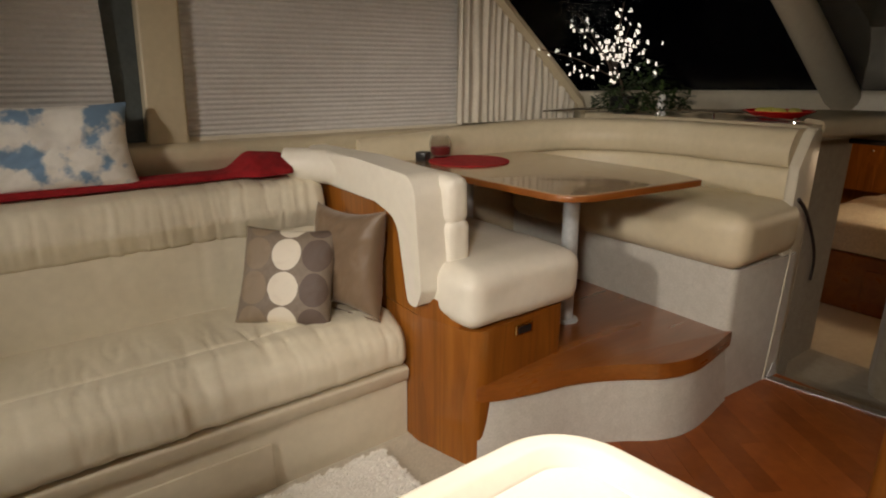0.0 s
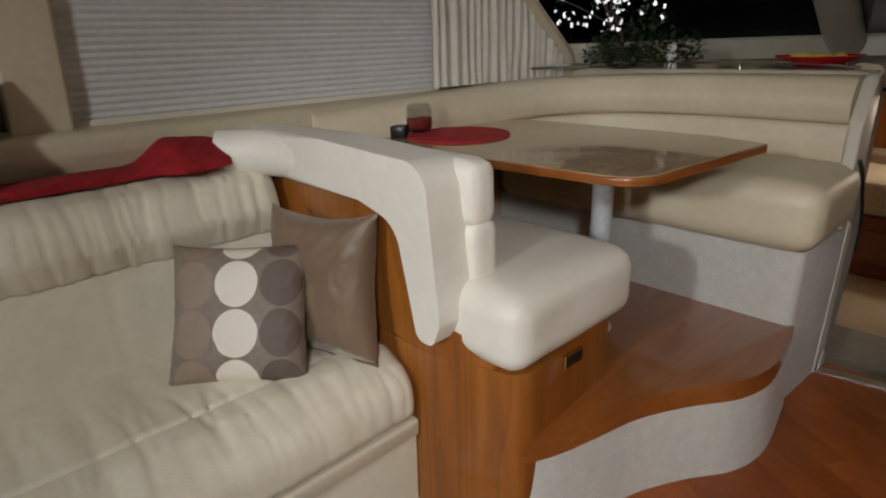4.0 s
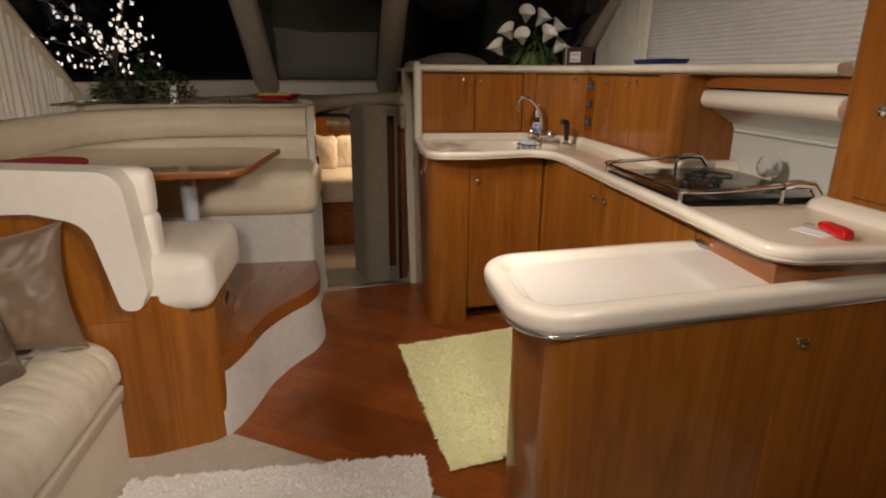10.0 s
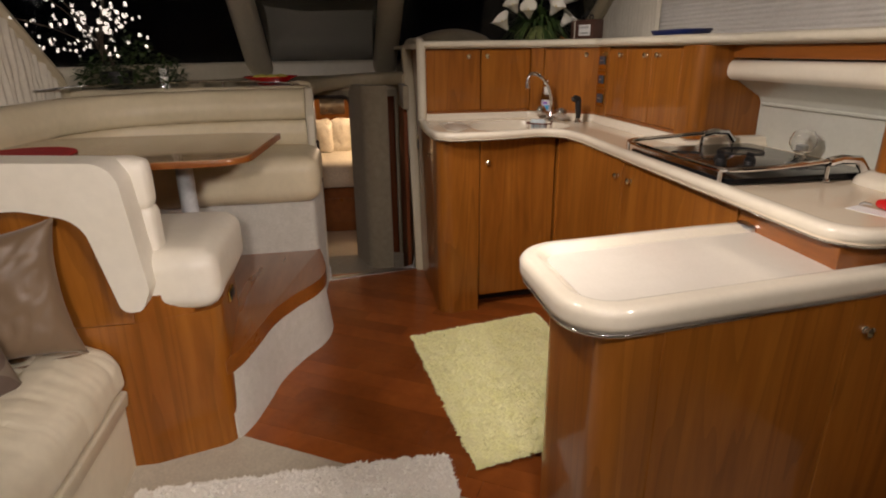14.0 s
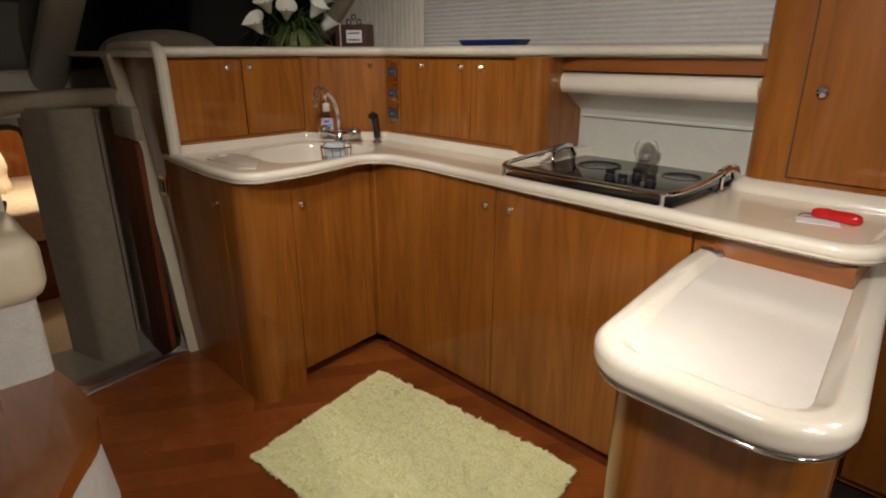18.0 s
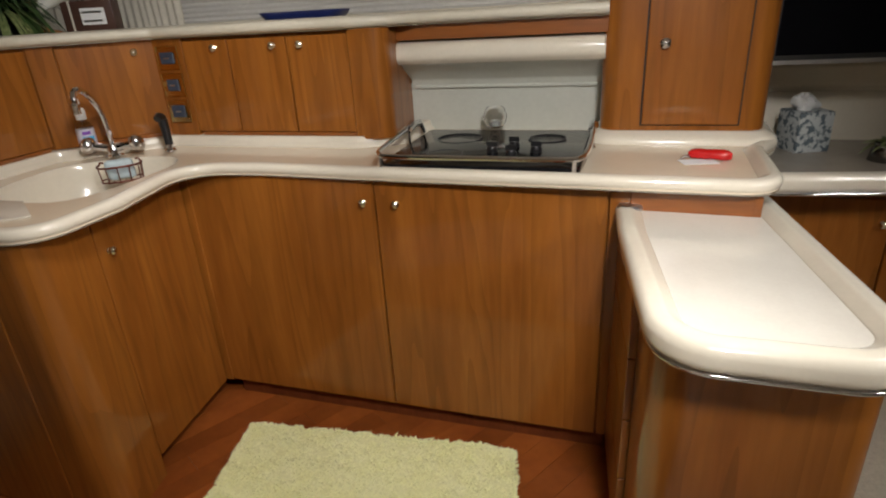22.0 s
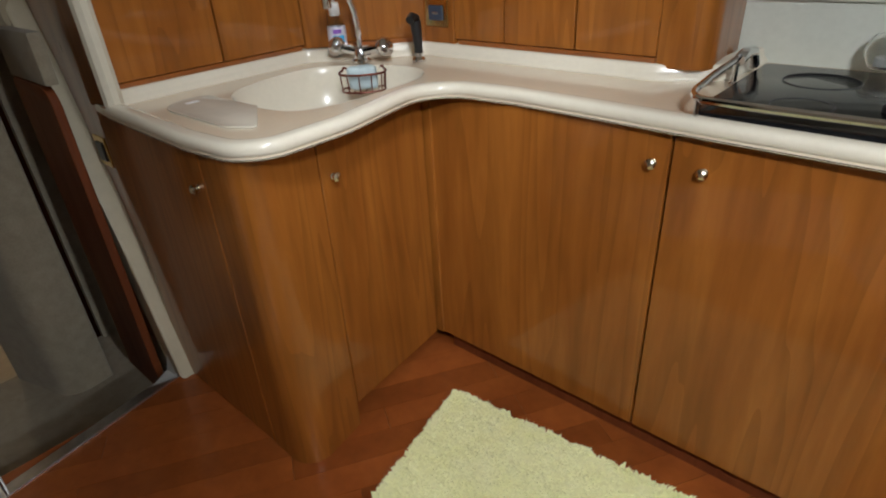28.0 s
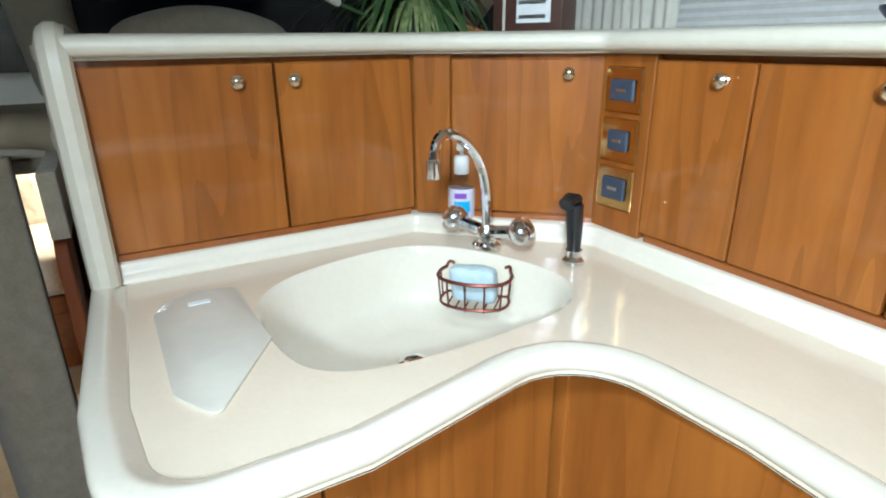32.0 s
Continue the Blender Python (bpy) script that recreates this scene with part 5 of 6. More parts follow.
def pillow(name, label, corner, u, v, w, h, fat, material, cuts=44, group="", crumple=0.4, drawn=0.08):
    """A square pillow: corner is its lower edge's start, u runs along that edge, v up its face."""
    ob = thing(name, label, "pillow", corner, group)
    c, u, v = Vector(corner), Vector(u).normalized(), Vector(v).normalized()
    v = (v - u * v.dot(u)).normalized()
    nor = u.cross(v)
    bm = bmesh.new()
    layer = bm.loops.layers.uv.new("UVMap")
    grids = []
    for face in (1, -1):
        g = []
        for j in range(cuts + 1):
            row = []
            for i in range(cuts + 1):
                a, b = i / cuts * 2 - 1, j / cuts * 2 - 1
                puffed = (max(0, (1 - a ** 4) * (1 - b ** 4))) ** 0.55
                pinch = 1 - drawn * (1 - a * a) * abs(b) ** 3, 1 - drawn * (1 - b * b) * abs(a) ** 3
                p = c + u * w * (0.5 + 0.5 * a * pinch[1]) + v * h * (0.5 + 0.5 * b * pinch[0]) + nor * face * fat * puffed
                p += nor * face * 0.007 * puffed * noise.noise(p * 14)
                fold = noise.noise((a * 1.6 + b * 1.1, a * 3.2 - b * 3.2, face * 3.0 + w * 40))
                p += nor * face * crumple * 0.016 * puffed ** 0.5 * (0.3 * fold - max(0.0, 1 - abs(fold) * 5) ** 2)
                row.append(bm.verts.new(p))
            g.append(row)
        grids.append(g)
    for g in grids:
        for j in range(cuts):
            for i in range(cuts):
                f = bm.faces.new((g[j][i], g[j][i + 1], g[j + 1][i + 1], g[j + 1][i]))
                for lo, (di, dj) in zip(f.loops, ((0, 0), (1, 0), (1, 1), (0, 1))):
                    lo[layer].uv = ((i + di) / cuts, (j + dj) / cuts)
    bmesh.ops.remove_doubles(bm, verts=bm.verts[:], dist=0.0012)
    part("cover", bm, material, ob, sharp=75)
    part("piping", tube([c, c + u * w], 0.003, 6), material, ob)
    return ob


pillow("throw_pillow", "taupe throw pillow with cream, tan and brown spots, on the sofa", (1.80, 3.475, 0.452), (0.27, -0.26, 0.0), (0.11, 0.12, 0.31), 0.36, 0.365, 0.055, SPOTS)
pillow("throw_pillow", "taupe satin throw pillow leaning against the wood panel", (2.112, 3.495, 0.462), (0.091, -0.364, 0.02), (0.012, 0.205, 0.338), 0.376, 0.39, 0.062, SATIN, crumple=0.3, drawn=0.15)
pillow("map_pillow", "white and blue printed pillow on the ledge behind the sofa", (1.10, 3.80, 0.925), (1, -0.04, 0), (0.0, 0.12, 0.33), 0.52, 0.31, 0.05, MAP_CLOTH)

throw = thing("folded_blanket", "dark red knitted throw folded along the sofa back", "blanket", (1.4, 3.82, 0.922))
strip = dense(rpoly([(3.765, 0.922, 0.008), (3.762, 0.945, 0.012), (3.82, 0.955, 0.02), (3.885, 0.948, 0.015), (3.885, 0.922)], 4), 0.010)


def heap(x, y, z):
    """A flat fold that rises into a soft bunch at its end."""
    k = max(0.0, min(1.0, (x - 1.90) / 0.14))
    k = k * k * (3 - 2 * k)
    return (z > 0.93) * (0.066 * k * (1 - 0.4 * max(0.0, (x - 2.08) / 0.08) ** 2) + (0.004 + 0.010 * k) * noise.noise((x * 9, y * 7, 2)) + 0.003 * noise.noise((x * 22, y * 16, 1)))


part("cloth", loft(strip, 0.3, 2.165, 220, 0.03, heap), RED_DARK, throw, sharp=75)

# ---- dinette ----
solid("floor_dinette_step", prism([(2.82, 3.9), (2.82, 2.85), (2.95, 2.66), (3.44, 2.60), (3.44, 3.9)], 0.0, 0.245), DARK, "raised core under the dinette floor", "floor", "structure")
EDGE = smooth_path([(2.385, 2.815, 0), (2.47, 2.775, 0), (2.60, 2.738, 0), (2.75, 2.70, 0), (2.90, 2.625, 0), (3.03, 2.54, 0), (3.16, 2.505, 0), (3.30, 2.512, 0), (3.45, 2.535, 0), (3.49, 2.54, 0)], 5)
step = thing("dinette_step", "raised cherry dinette floor with a curved carpeted riser", "step", (3.0, 2.9, 0.0))
part("tread", prism([(p.x, p.y) for p in EDGE] + [(3.49, 3.9), (2.39, 3.9)], 0.252, 0.315, 0.012, 3), CHERRY_SIDE, step)
bm = prism([(p.x + 0.004, p.y + 0.014) for p in EDGE] + [(3.49, 2.70), (2.39, 2.90)], 0.0, 0.252)
for v in bm.verts:
    if v.co.z < 0.01 and v.co.y < 2.85:
        v.co.y -= 0.026
part("riser", bm, RISER, step)

aft = thing("dinette_aft_seat", "cherry dinette seat box with ivory leather cushion and back", "bench", (2.55, 3.2, 0.0))
body = rpoly([(2.302, 3.9), (2.302, 3.05), (2.372, 2.80, 0.07), (2.80, 2.835, 0.01), (2.80, 3.9)], 8)
part("seat_box", prism(body, 0.0, 0.512), CHERRY, aft)
part("back_foot", prism(rpoly([(2.302, 3.03), (2.318, 2.99), (2.355, 2.875, 0.03), (2.374, 2.875), (2.374, 3.03)], 4), 0.512, 0.588), CHERRY, aft)
part("drawer_front", slab((2.47, 2.808), (2.78, 2.832), 0.335, 0.502, 0.012), CHERRY, aft)
latch = part("latch_plate", box(2.545, 2.625, 2.806, 2.822, 0.452, 0.492, 0.003), BRASS, aft, "brass finger latch")
part("latch_recess", box(2.555, 2.615, 2.803, 2.807, 0.459, 0.485, 0.001), BLACK, latch, "dark finger recess")
part("aft_panel", box(2.302, 2.335, 3.031, 3.9, 0.513, 0.95, 0.002), CHERRY, aft)
cover = rpoly([(3.95, 1.022), (3.40, 1.020, 0.2), (2.995, 1.002, 0.075), (2.962, 0.63, 0.05), (2.99, 0.566, 0.03), (3.045, 0.566, 0.03), (3.105, 0.848, 0.09), (3.25, 0.885, 0.12), (3.95, 0.868)], 9)
part("back_cover", prism(cover, 2.264, 2.392, 0.060, 9, axis="x"), WHITE_LEATHER, aft, "ivory leather wrapped round the back", sharp=50)
part("upper_back_pad", puff(2.365, 2.462, 2.952, 3.80, 0.834, 0.998, 0.036, 14, 0.004, 8), WHITE_LEATHER, aft, sharp=60)
part("lower_back_pad", puff(2.365, 2.468, 2.950, 3.80, 0.660, 0.856, 0.036, 14, 0.004, 8), WHITE_LEATHER, aft, sharp=60)
part("seat_cushion", puff(2.330, 2.856, 2.790, 3.80, 0.516, 0.716, 0.060, 20, 0.006, 6, 0.012), WHITE_LEATHER, aft, sharp=60)
bend = smooth_path([(2.33, 3.30, 0.945), (2.330, 3.48, 0.945), (2.300, 3.63, 0.948), (2.25, 3.73, 0.952), (2.165, 3.81, 0.952)], 8)
part("corner_roll", sweep(oval(0.0575, 0.070, 18), bend), WHITE_LEATHER, aft, sharp=60)

bench = thing("dinette_bench", "cream dinette bench with leather cushion and padded back", "bench", (3.65, 3.1, 0.0))
hull = rpoly([(3.462, 3.9), (3.462, 2.545, 0.03), (3.90, 2.515, 0.03), (3.95, 2.56), (3.95, 3.9)], 6)
part("base", prism(hull, 0.0, 0.575), RISER, bench, "bench base covered in pale carpet")
part("seat_cushion", puff(3.395, 3.90, 2.505, 3.80, 0.575, 0.805, 0.075, 18, 0.006, 4, 0.008), LEATHER, bench, sharp=60)
UPPER = smooth_path([(3.87, 2.575, 1.012), (3.87, 2.9, 1.012), (3.865, 3.2, 1.01), (3.80, 3.46, 1.005), (3.60, 3.66, 1.0), (3.3, 3.745, 0.99), (2.9, 3.785, 0.97), (2.5, 3.82, 0.95)], 6)
pad = rpoly([(0.07, -0.075, 0.02), (0.07, 0.082, 0.02), (-0.03, 0.082, 0.055), (-0.075, 0.0, 0.08), (-0.055, -0.075, 0.03)], 6)
part("upper_back_roll", sweep([(s, u) for s, u in pad], [tuple(p) for p in UPPER]), LEATHER, bench, sharp=50)
lowpad = rpoly([(0.05, -0.075), (0.05, 0.072), (-0.035, 0.07, 0.03), (-0.05, 0.0, 0.06), (-0.04, -0.075, 0.03)], 5)
part("lower_back_pad", sweep([(s, u) for s, u in lowpad], [(p.x, p.y, p.z - 0.145) for p in UPPER]), LEATHER, bench, sharp=50)
ends = rpoly([(3.80, 0.60), (3.815, 0.95, 0.05), (3.90, 1.098, 0.03), (3.965, 1.098, 0.02), (3.965, 0.0), (3.915, 0.0)], 5)
part("end_panel", prism(ends, 2.530, 2.572, 0.012, 3, axis="y"), VINYL_PALE, bench, "ivory padded end panel", sharp=50)
part("piping", tube([(3.845, 2.520, 0.60), (3.825, 2.5205, 0.30), (3.800, 2.5215, 0.0)], 0.005, 8), VINYL_PALE, bench, "pale piping down the bench end")
patch = rpoly([(3.812, 0.002), (3.896, 0.002), (3.886, 0.04, 0.01), (3.868, 0.072, 0.012), (3.846, 0.070, 0.012), (3.826, 0.03, 0.01)], 4)
part("worn_patch", prism(patch, 2.5085, 2.5125, axis="y"), PAPER, bench, "bare pale patch at the foot of the carpet")
part("back_panel", box(3.94, 3.975, 2.56, 3.9, 0.0, 1.09, 0.01, 2), WALLCARPET, bench)
rail = thing("chrome_rail", "low chrome fiddle rail behind the dinette back", "rail", (3.96, 3.0, 1.1))
part("bar", tube(smooth_path([(3.955, 2.60, 1.115), (3.955, 2.9, 1.135), (3.95, 3.3, 1.135), (3.86, 3.62, 1.13), (3.62, 3.78, 1.12)], 6), 0.006, 8), CHROME, rail)
for x, y in ((3.955, 2.64), (3.955, 3.0), (3.95, 3.3)):
    part("post", lathe([(0.007, 0), (0.005, 0.004), (0.005, 0.035)], (x, y, 1.096), 8), CHROME, rail)

table = thing("dinette_table", "varnished dinette table with cherry edge on two grey legs", "table", (2.97, 3.15, 0.315))
TT = rpoly([(2.685, 2.722, 0.11), (3.34, 2.662, 0.02), (3.40, 2.85, 0.06), (3.40, 3.765, 0.05), (2.635, 3.765, 0.05)], 8)
part("edge_band", prism(TT, 0.907, 0.929, 0.006, 2), CHERRY_SIDE, table, "cherry edge band")
tcx, tcy = 2.98, 3.17
part("top_veneer", prism([(tcx + (x - tcx) * 0.985, tcy + (y - tcy) * 0.985) for x, y in TT], 0.9285, 0.9315), TABLE_TOP, table, "glossy light veneer top")
for x, y in ((3.03, 3.02), (3.0, 3.66)):
    lg = part("leg", lathe([(0.033, 0.315), (0.033, 0.908)], (x, y, 0), 20), LEGPAINT, table)
    part("foot_flange", lathe([(0.055, 0.315), (0.055, 0.322), (0.04, 0.328)], (x, y, 0), 20), LEGPAINT, lg)
mat_ob = thing("round_placemat", "round red felt placemat on the dinette table", "placemat", (2.92, 3.545, 0.932))
part("disc", lathe([(0.179, 0.932), (0.183, 0.934), (0.181, 0.938), (0.02, 0.938)], (2.92, 3.545, 0), 40), RED, mat_ob)
jar = thing("glass_candle_jar", "round glass jar with dark red candle on the table", "candle", (2.868, 3.715, 0.932))
J = (2.875, 3.705, 0.938)
part("glass", lathe([(0.033, 0), (0.044, 0.008), (0.051, 0.045), (0.047, 0.085), (0.038, 0.100), (0.036, 0.100), (0.044, 0.083), (0.048, 0.045), (0.041, 0.012), (0.002, 0.008)], J, 24), GLASS, jar)
part("wax", lathe([(0.039, 0.012), (0.0455, 0.030), (0.0465, 0.050), (0.01, 0.051)], J, 20), WAX, jar, "dark red wax")
bxx = thing("small_black_box", "small black box on the dinette table", "box", (2.768, 3.69, 0.932))
bm = box(-0.03, 0.03, -0.025, 0.025, 0, 0.042, 0.004, 2)
bm.transform(Matrix.Translation((2.768, 3.690, 0.932)) @ pose(0, 0, 0, 0, 0, 30))
part("body", bm, BLACK, bxx)

# ---- things on the dashboard ----


def leaf_into(bm, at, way, length, width, droop=0.3, n=4):
    """One narrow arched leaf."""
    at, way = Vector(at), Vector(way).normalized()
    s = way.cross(Vector((0, 0, 1)))
    s = s.normalized() if s.length > 1e-3 else Vector((1, 0, 0))
    prev = None
    for k in range(n + 1):
        t = k / n
        p = at + way * length * t - Vector((0, 0, 1)) * droop * length * t * t
        w = width * math.sin(math.pi * (0.12 + 0.86 * t)) * 0.5
        row = (bm.verts.new(p - s * w), bm.verts.new(p + Vector((0, 0, -0.15 * w))), bm.verts.new(p + s * w))
        if prev:
            bm.faces.new((prev[0], prev[1], row[1], row[0]))
            bm.faces.new((prev[1], prev[2], row[2], row[1]))
        prev = row


for k in range(80):
    a = r_.uniform(0, 6.283)
    leaf_into(herb_leaves, H + Vector((0.02 * math.cos(a * 3), 0.02 * math.sin(a * 3), 0.05)), (math.cos(a), math.sin(a), r_.uniform(0.4, 2.0)), r_.uniform(0.04, 0.075), r_.uniform(0.012, 0.022), r_.uniform(0.4, 0.9), 4)
part("leaves", herb_leaves, LEAF_PALE, herb, "pale green leaves")

rng = random.Random(5)
tree = thing("lit_blossom_tree", "small ornamental tree with glowing white blossoms and dark foliage", "plant", (4.15, 3.55, 1.105))
T = Vector((3.98, 3.53, 1.105))
part("pot", lathe([(0.05, 0), (0.07, 0.01), (0.08, 0.09), (0.075, 0.09), (0.07, 0.08), (0.01, 0.078)], T, 20), BLACK, tree)
part("trunk", tube([T + Vector((0, 0, 0.06)), T + Vector((-0.03, 0.0, 0.15)), T + Vector((-0.10, 0.02, 0.27))], lambda s: 0.010 - 0.004 * s, 8), TWIG, tree)
tips = []
for k in range(26):
    a, e = rng.uniform(0, 6.283), rng.uniform(-0.1, 1.3)
    L = rng.uniform(0.14, 0.40)
    d = Vector((math.cos(a) * math.cos(e), math.sin(a) * math.cos(e) * 1.1, math.sin(e)))
    s0 = T + Vector((-0.10, 0.02, rng.uniform(0.13, 0.26)))
    pth = [s0, s0 + d * L * 0.5 + Vector((0, 0, 0.02)), s0 + d * L]
    if k < 12:
        part("branch", tube(smooth_path(pth, 3), 0.0022, 5), TWIG, tree)
    tips += [pth[1].lerp(pth[2], rng.random()) + Vector([rng.uniform(-0.03, 0.03) for _ in range(3)]) for _ in range(5)]
bm = bmesh.new()
for p in tips:
    r = rng.uniform(0.006, 0.012)
    turn_ = Matrix.Rotation(rng.uniform(0.6, 1.7), 3, "Y") @ Matrix.Rotation(rng.uniform(-0.9, 0.9), 3, "X")
    for j in range(5):
        a = j * 1.2566 + rng.random()
        q = turn_ @ Vector((math.cos(a), math.sin(a), 0.35)) * r
        leaf_into(bm, p, q, r * 1.35, r * 1.3, 0.1, 2)
part("blossoms", bm, BLOSSOM, tree, "small glowing white blossoms")
bm = bmesh.new()
for k in range(1000):
    a, rad = rng.uniform(0, 6.283), math.sqrt(rng.random()) * 0.25
    p = T + Vector((0.06 + rad * math.cos(a) * 0.9, rad * math.sin(a) * 1.05 - 0.06, 0.02 + 0.25 * rng.random() * (1.2 - rad / 0.28)))
    leaf_into(bm, p, (math.cos(a) + rng.uniform(-1, 1), math.sin(a) + rng.uniform(-1, 1), rng.uniform(-0.2, 0.9)), rng.uniform(0.03, 0.055), rng.uniform(0.014, 0.026), 0.3, 2)
part("foliage", bm, LEAF, tree, "dense small dark green leaves")

fig = thing("white_figurine", "small white ornament on the dashboard", "ornament", (3.98, 3.28, 1.105))
part("body", lathe([(0.024, 0), (0.026, 0.01), (0.018, 0.03), (0.024, 0.05), (0.022, 0.06), (0.012, 0.068), (0.020, 0.082), (0.018, 0.097), (0.006, 0.106)], (3.98, 3.30, 1.105), 16), PAPER, fig)
for cx_, cy_, r_ in ((4.10, 3.02, 0.10), (4.02, 3.16, 0.07)):
    dish = thing("silver_dish", "shallow shiny metal dish on the dashboard", "dish", (cx_, cy_, 1.105))
    part("bowl", lathe([(r_ * 0.5, 0), (r_ * 0.6, 0.004), (r_, 0.022), (r_ * 1.02, 0.023), (r_ * 0.97, 0.019), (r_ * 0.55, 0.007), (0.004, 0.006)], (cx_, cy_, 1.105), 28), CHROME, dish)
plate = thing("red_fruit_bowl", "wide low red bowl of yellow fruit on the dashboard", "bowl", (4.08, 2.78, 1.105))
P = (4.06, 2.76, 1.108)
part("bowl", lathe([(0.06, 0), (0.07, 0.004), (0.115, 0.028), (0.145, 0.042), (0.147, 0.046), (0.11, 0.036), (0.065, 0.014), (0.004, 0.012)], P, 32), RED_GLOSS, plate)
part("stand", lathe([(0.13, -0.003), (0.135, 0.001), (0.06, 0.004)], P, 28), STEEL, plate)
for k in range(7):
    a = k * 0.9
    fr = thing("fruit", "small yellow-green fruit in the red bowl", "fruit", (P[0], P[1], 1.13), "fruit in the bowl")
    bm = puff(-0.028, 0.028, -0.024, 0.024, 0, 0.042, 0.02, 5, 0.003, 30)
    bm.transform(Matrix.Translation((P[0] + 0.06 * math.cos(a) * (k > 0), P[1] + 0.07 * math.sin(a) * (k > 0), 1.122)) @ pose(0, 0, 0, 0, 0, 40 * k))
    part("flesh", bm, YELLOW, fr)

# ---- things on the galley ledge ----
LZ = 1.313
lily = thing("calla_lily_plant", "white calla lilies with dark leaves in a dark pot", "plant", (4.1, 1.18, LZ))
Q = Vector((4.05, 1.21, LZ))
part("pot", lathe([(0.06, 0), (0.075, 0.005), (0.085, 0.08), (0.08, 0.08), (0.07, 0.07), (0.01, 0.07)], Q, 20), BLACK, lily)
bm = bmesh.new()
for k in range(230):
    a = rng.uniform(0, 6.283)
    leaf_into(bm, Q + Vector((0.03 * math.cos(a), 0.03 * math.sin(a), 0.07)), (math.cos(a), math.sin(a), rng.uniform(0.5, 2.8)), rng.uniform(0.16, 0.36), rng.uniform(0.012, 0.028), rng.uniform(0.4, 1.2), 6)
part("leaves", bm, LEAF, lily, "dark green strap leaves")
bm = bmesh.new()
for k in range(95):
    a = rng.uniform(0, 6.283)
    leaf_into(bm, Q + Vector((-0.05, 0.02, 0.08)), (math.cos(a) - 0.6, math.sin(a), rng.uniform(0.2, 1.2)), rng.uniform(0.12, 0.24), 0.010, rng.uniform(0.7, 1.4), 6)
part("striped_leaves", bm, LEAF_PALE, lily, "narrow pale-striped leaves")
for dx, dy, dz, yaw in ((-0.02, 0.06, 0.265, 170), (0.02, -0.02, 0.25, 215), (0.0, -0.11, 0.20, 235), (-0.05, 0.15, 0.165, 130), (-0.09, 0.09, 0.135, 155), (-0.11, -0.03, 0.150, 195), (-0.07, 0.21, 0.075, 120), (-0.08, -0.10, 0.09, 230)):
    at = Q + Vector((dx, dy, dz))
    stem = part("stem", tube(smooth_path([Q + Vector((dx * 0.1, dy * 0.1, 0.06)), Q + Vector((dx * 0.5, dy * 0.5, dz * 0.65)), at], 4), 0.004, 6), LEAF, lily, "green stem")
    bm, rows = bmesh.new(), []
    turn = pose(*at, 0, 48, yaw)
    for j in range(7):
        h = j / 6
        row = []
        flare = 0.015 * h ** 4
        for i in range(17):
            a = -3.14159 + 6.28318 * i / 16
            r = 0.007 + 0.026 * h ** 0.75
            lift = 0.080 * h + 0.036 * h * h * (math.cos(a) > 0) * max(0, math.cos(a)) ** 2
            row.append(bm.verts.new(turn @ Vector(((r + flare) * math.cos(a) + 0.014 * h * h * math.cos(a), (r + flare) * math.sin(a), lift))))
        rows.append(row)
    for p, q in zip(rows, rows[1:]):
        for i in range(16):
            bm.faces.new((p[i], p[i + 1], q[i + 1], q[i]))
    fl = part("flower", bm, PETAL, lily, "white trumpet flower", sharp=70)
    part("spadix", tube([turn @ Vector((0, 0, 0.02)), turn @ Vector((0, 0, 0.065))], 0.004, 6), SPADIX, fl, "yellow spadix")

case = thing("brown_case", "small dark brown case with a white label on the ledge", "box", (3.84, 1.0, LZ))
cm = Matrix.Translation((3.845, 1.0, LZ)) @ pose(0, 0, 0, 0, 0, -158)
bm = box(-0.09, 0.09, -0.035, 0.035, 0.008, 0.118, 0.004, 2)
bm.transform(cm)
part("body", bm, BROWN_BOX, case)
bm = box(-0.025, 0.062, -0.0365, -0.035, 0.035, 0.092, 0.0005)
bm.transform(cm)
part("label", bm, PAPER, case, "white label with grey print")
for z in (0.048, 0.078):
    bm = box(-0.018, 0.05, -0.0372, -0.0365, z - 0.004, z + 0.004, 0.0003)
    bm.transform(cm)
    part("print_bar", bm, STEEL, case, "grey print")
bm = box(-0.062, -0.055, -0.0365, 0.0365, 0.008, 0.119, 0.0005)
bm.transform(cm)
part("band", bm, CURTAIN, case, "pale band")
for x in (-0.07, 0.07):
    bm = lathe([(0.008, 0), (0.010, 0.004), (0.007, 0.009)], (x, -0.02, 0), 10)
    bm.transform(cm)
    part("foot", bm, BLACK, case)
scroll = thing("metal_scroll", "dark wrought-metal scroll ornament behind the case", "ornament", (3.86, 0.97, LZ + 0.118))
for x, z, r in ((-0.03, 0.012, 0.013), (0.03, 0.012, 0.013), (0.0, 0.034, 0.012)):
    bm = tube([(x + r * math.cos(a), 0.0, 0.118 + z + r * math.sin(a)) for a in [k * 0.5236 for k in range(12)]], 0.0035, 6, True)
    bm.transform(cm)
    part("ring", bm, BLACK, scroll)
stick = thing("wooden_stick", "short orange wooden stick beside the plant", "stick", (3.97, 1.08, LZ))
part("stick", tube([(3.93, 1.06, LZ + 0.008), (3.99, 1.10, LZ + 0.03)], 0.008, 8), mat("orange_wood", (0.55, 0.22, 0.06), rough=0.6), stick)
tray = thing("blue_tray", "flat dark blue tray on the galley ledge", "tray", (2.95, 0.95, LZ))
bm, rows = bmesh.new(), []
shape = rpoly([(-0.155, -0.07, 0.05), (0.155, -0.07, 0.05), (0.155, 0.07, 0.05), (-0.155, 0.07, 0.05)], 5)
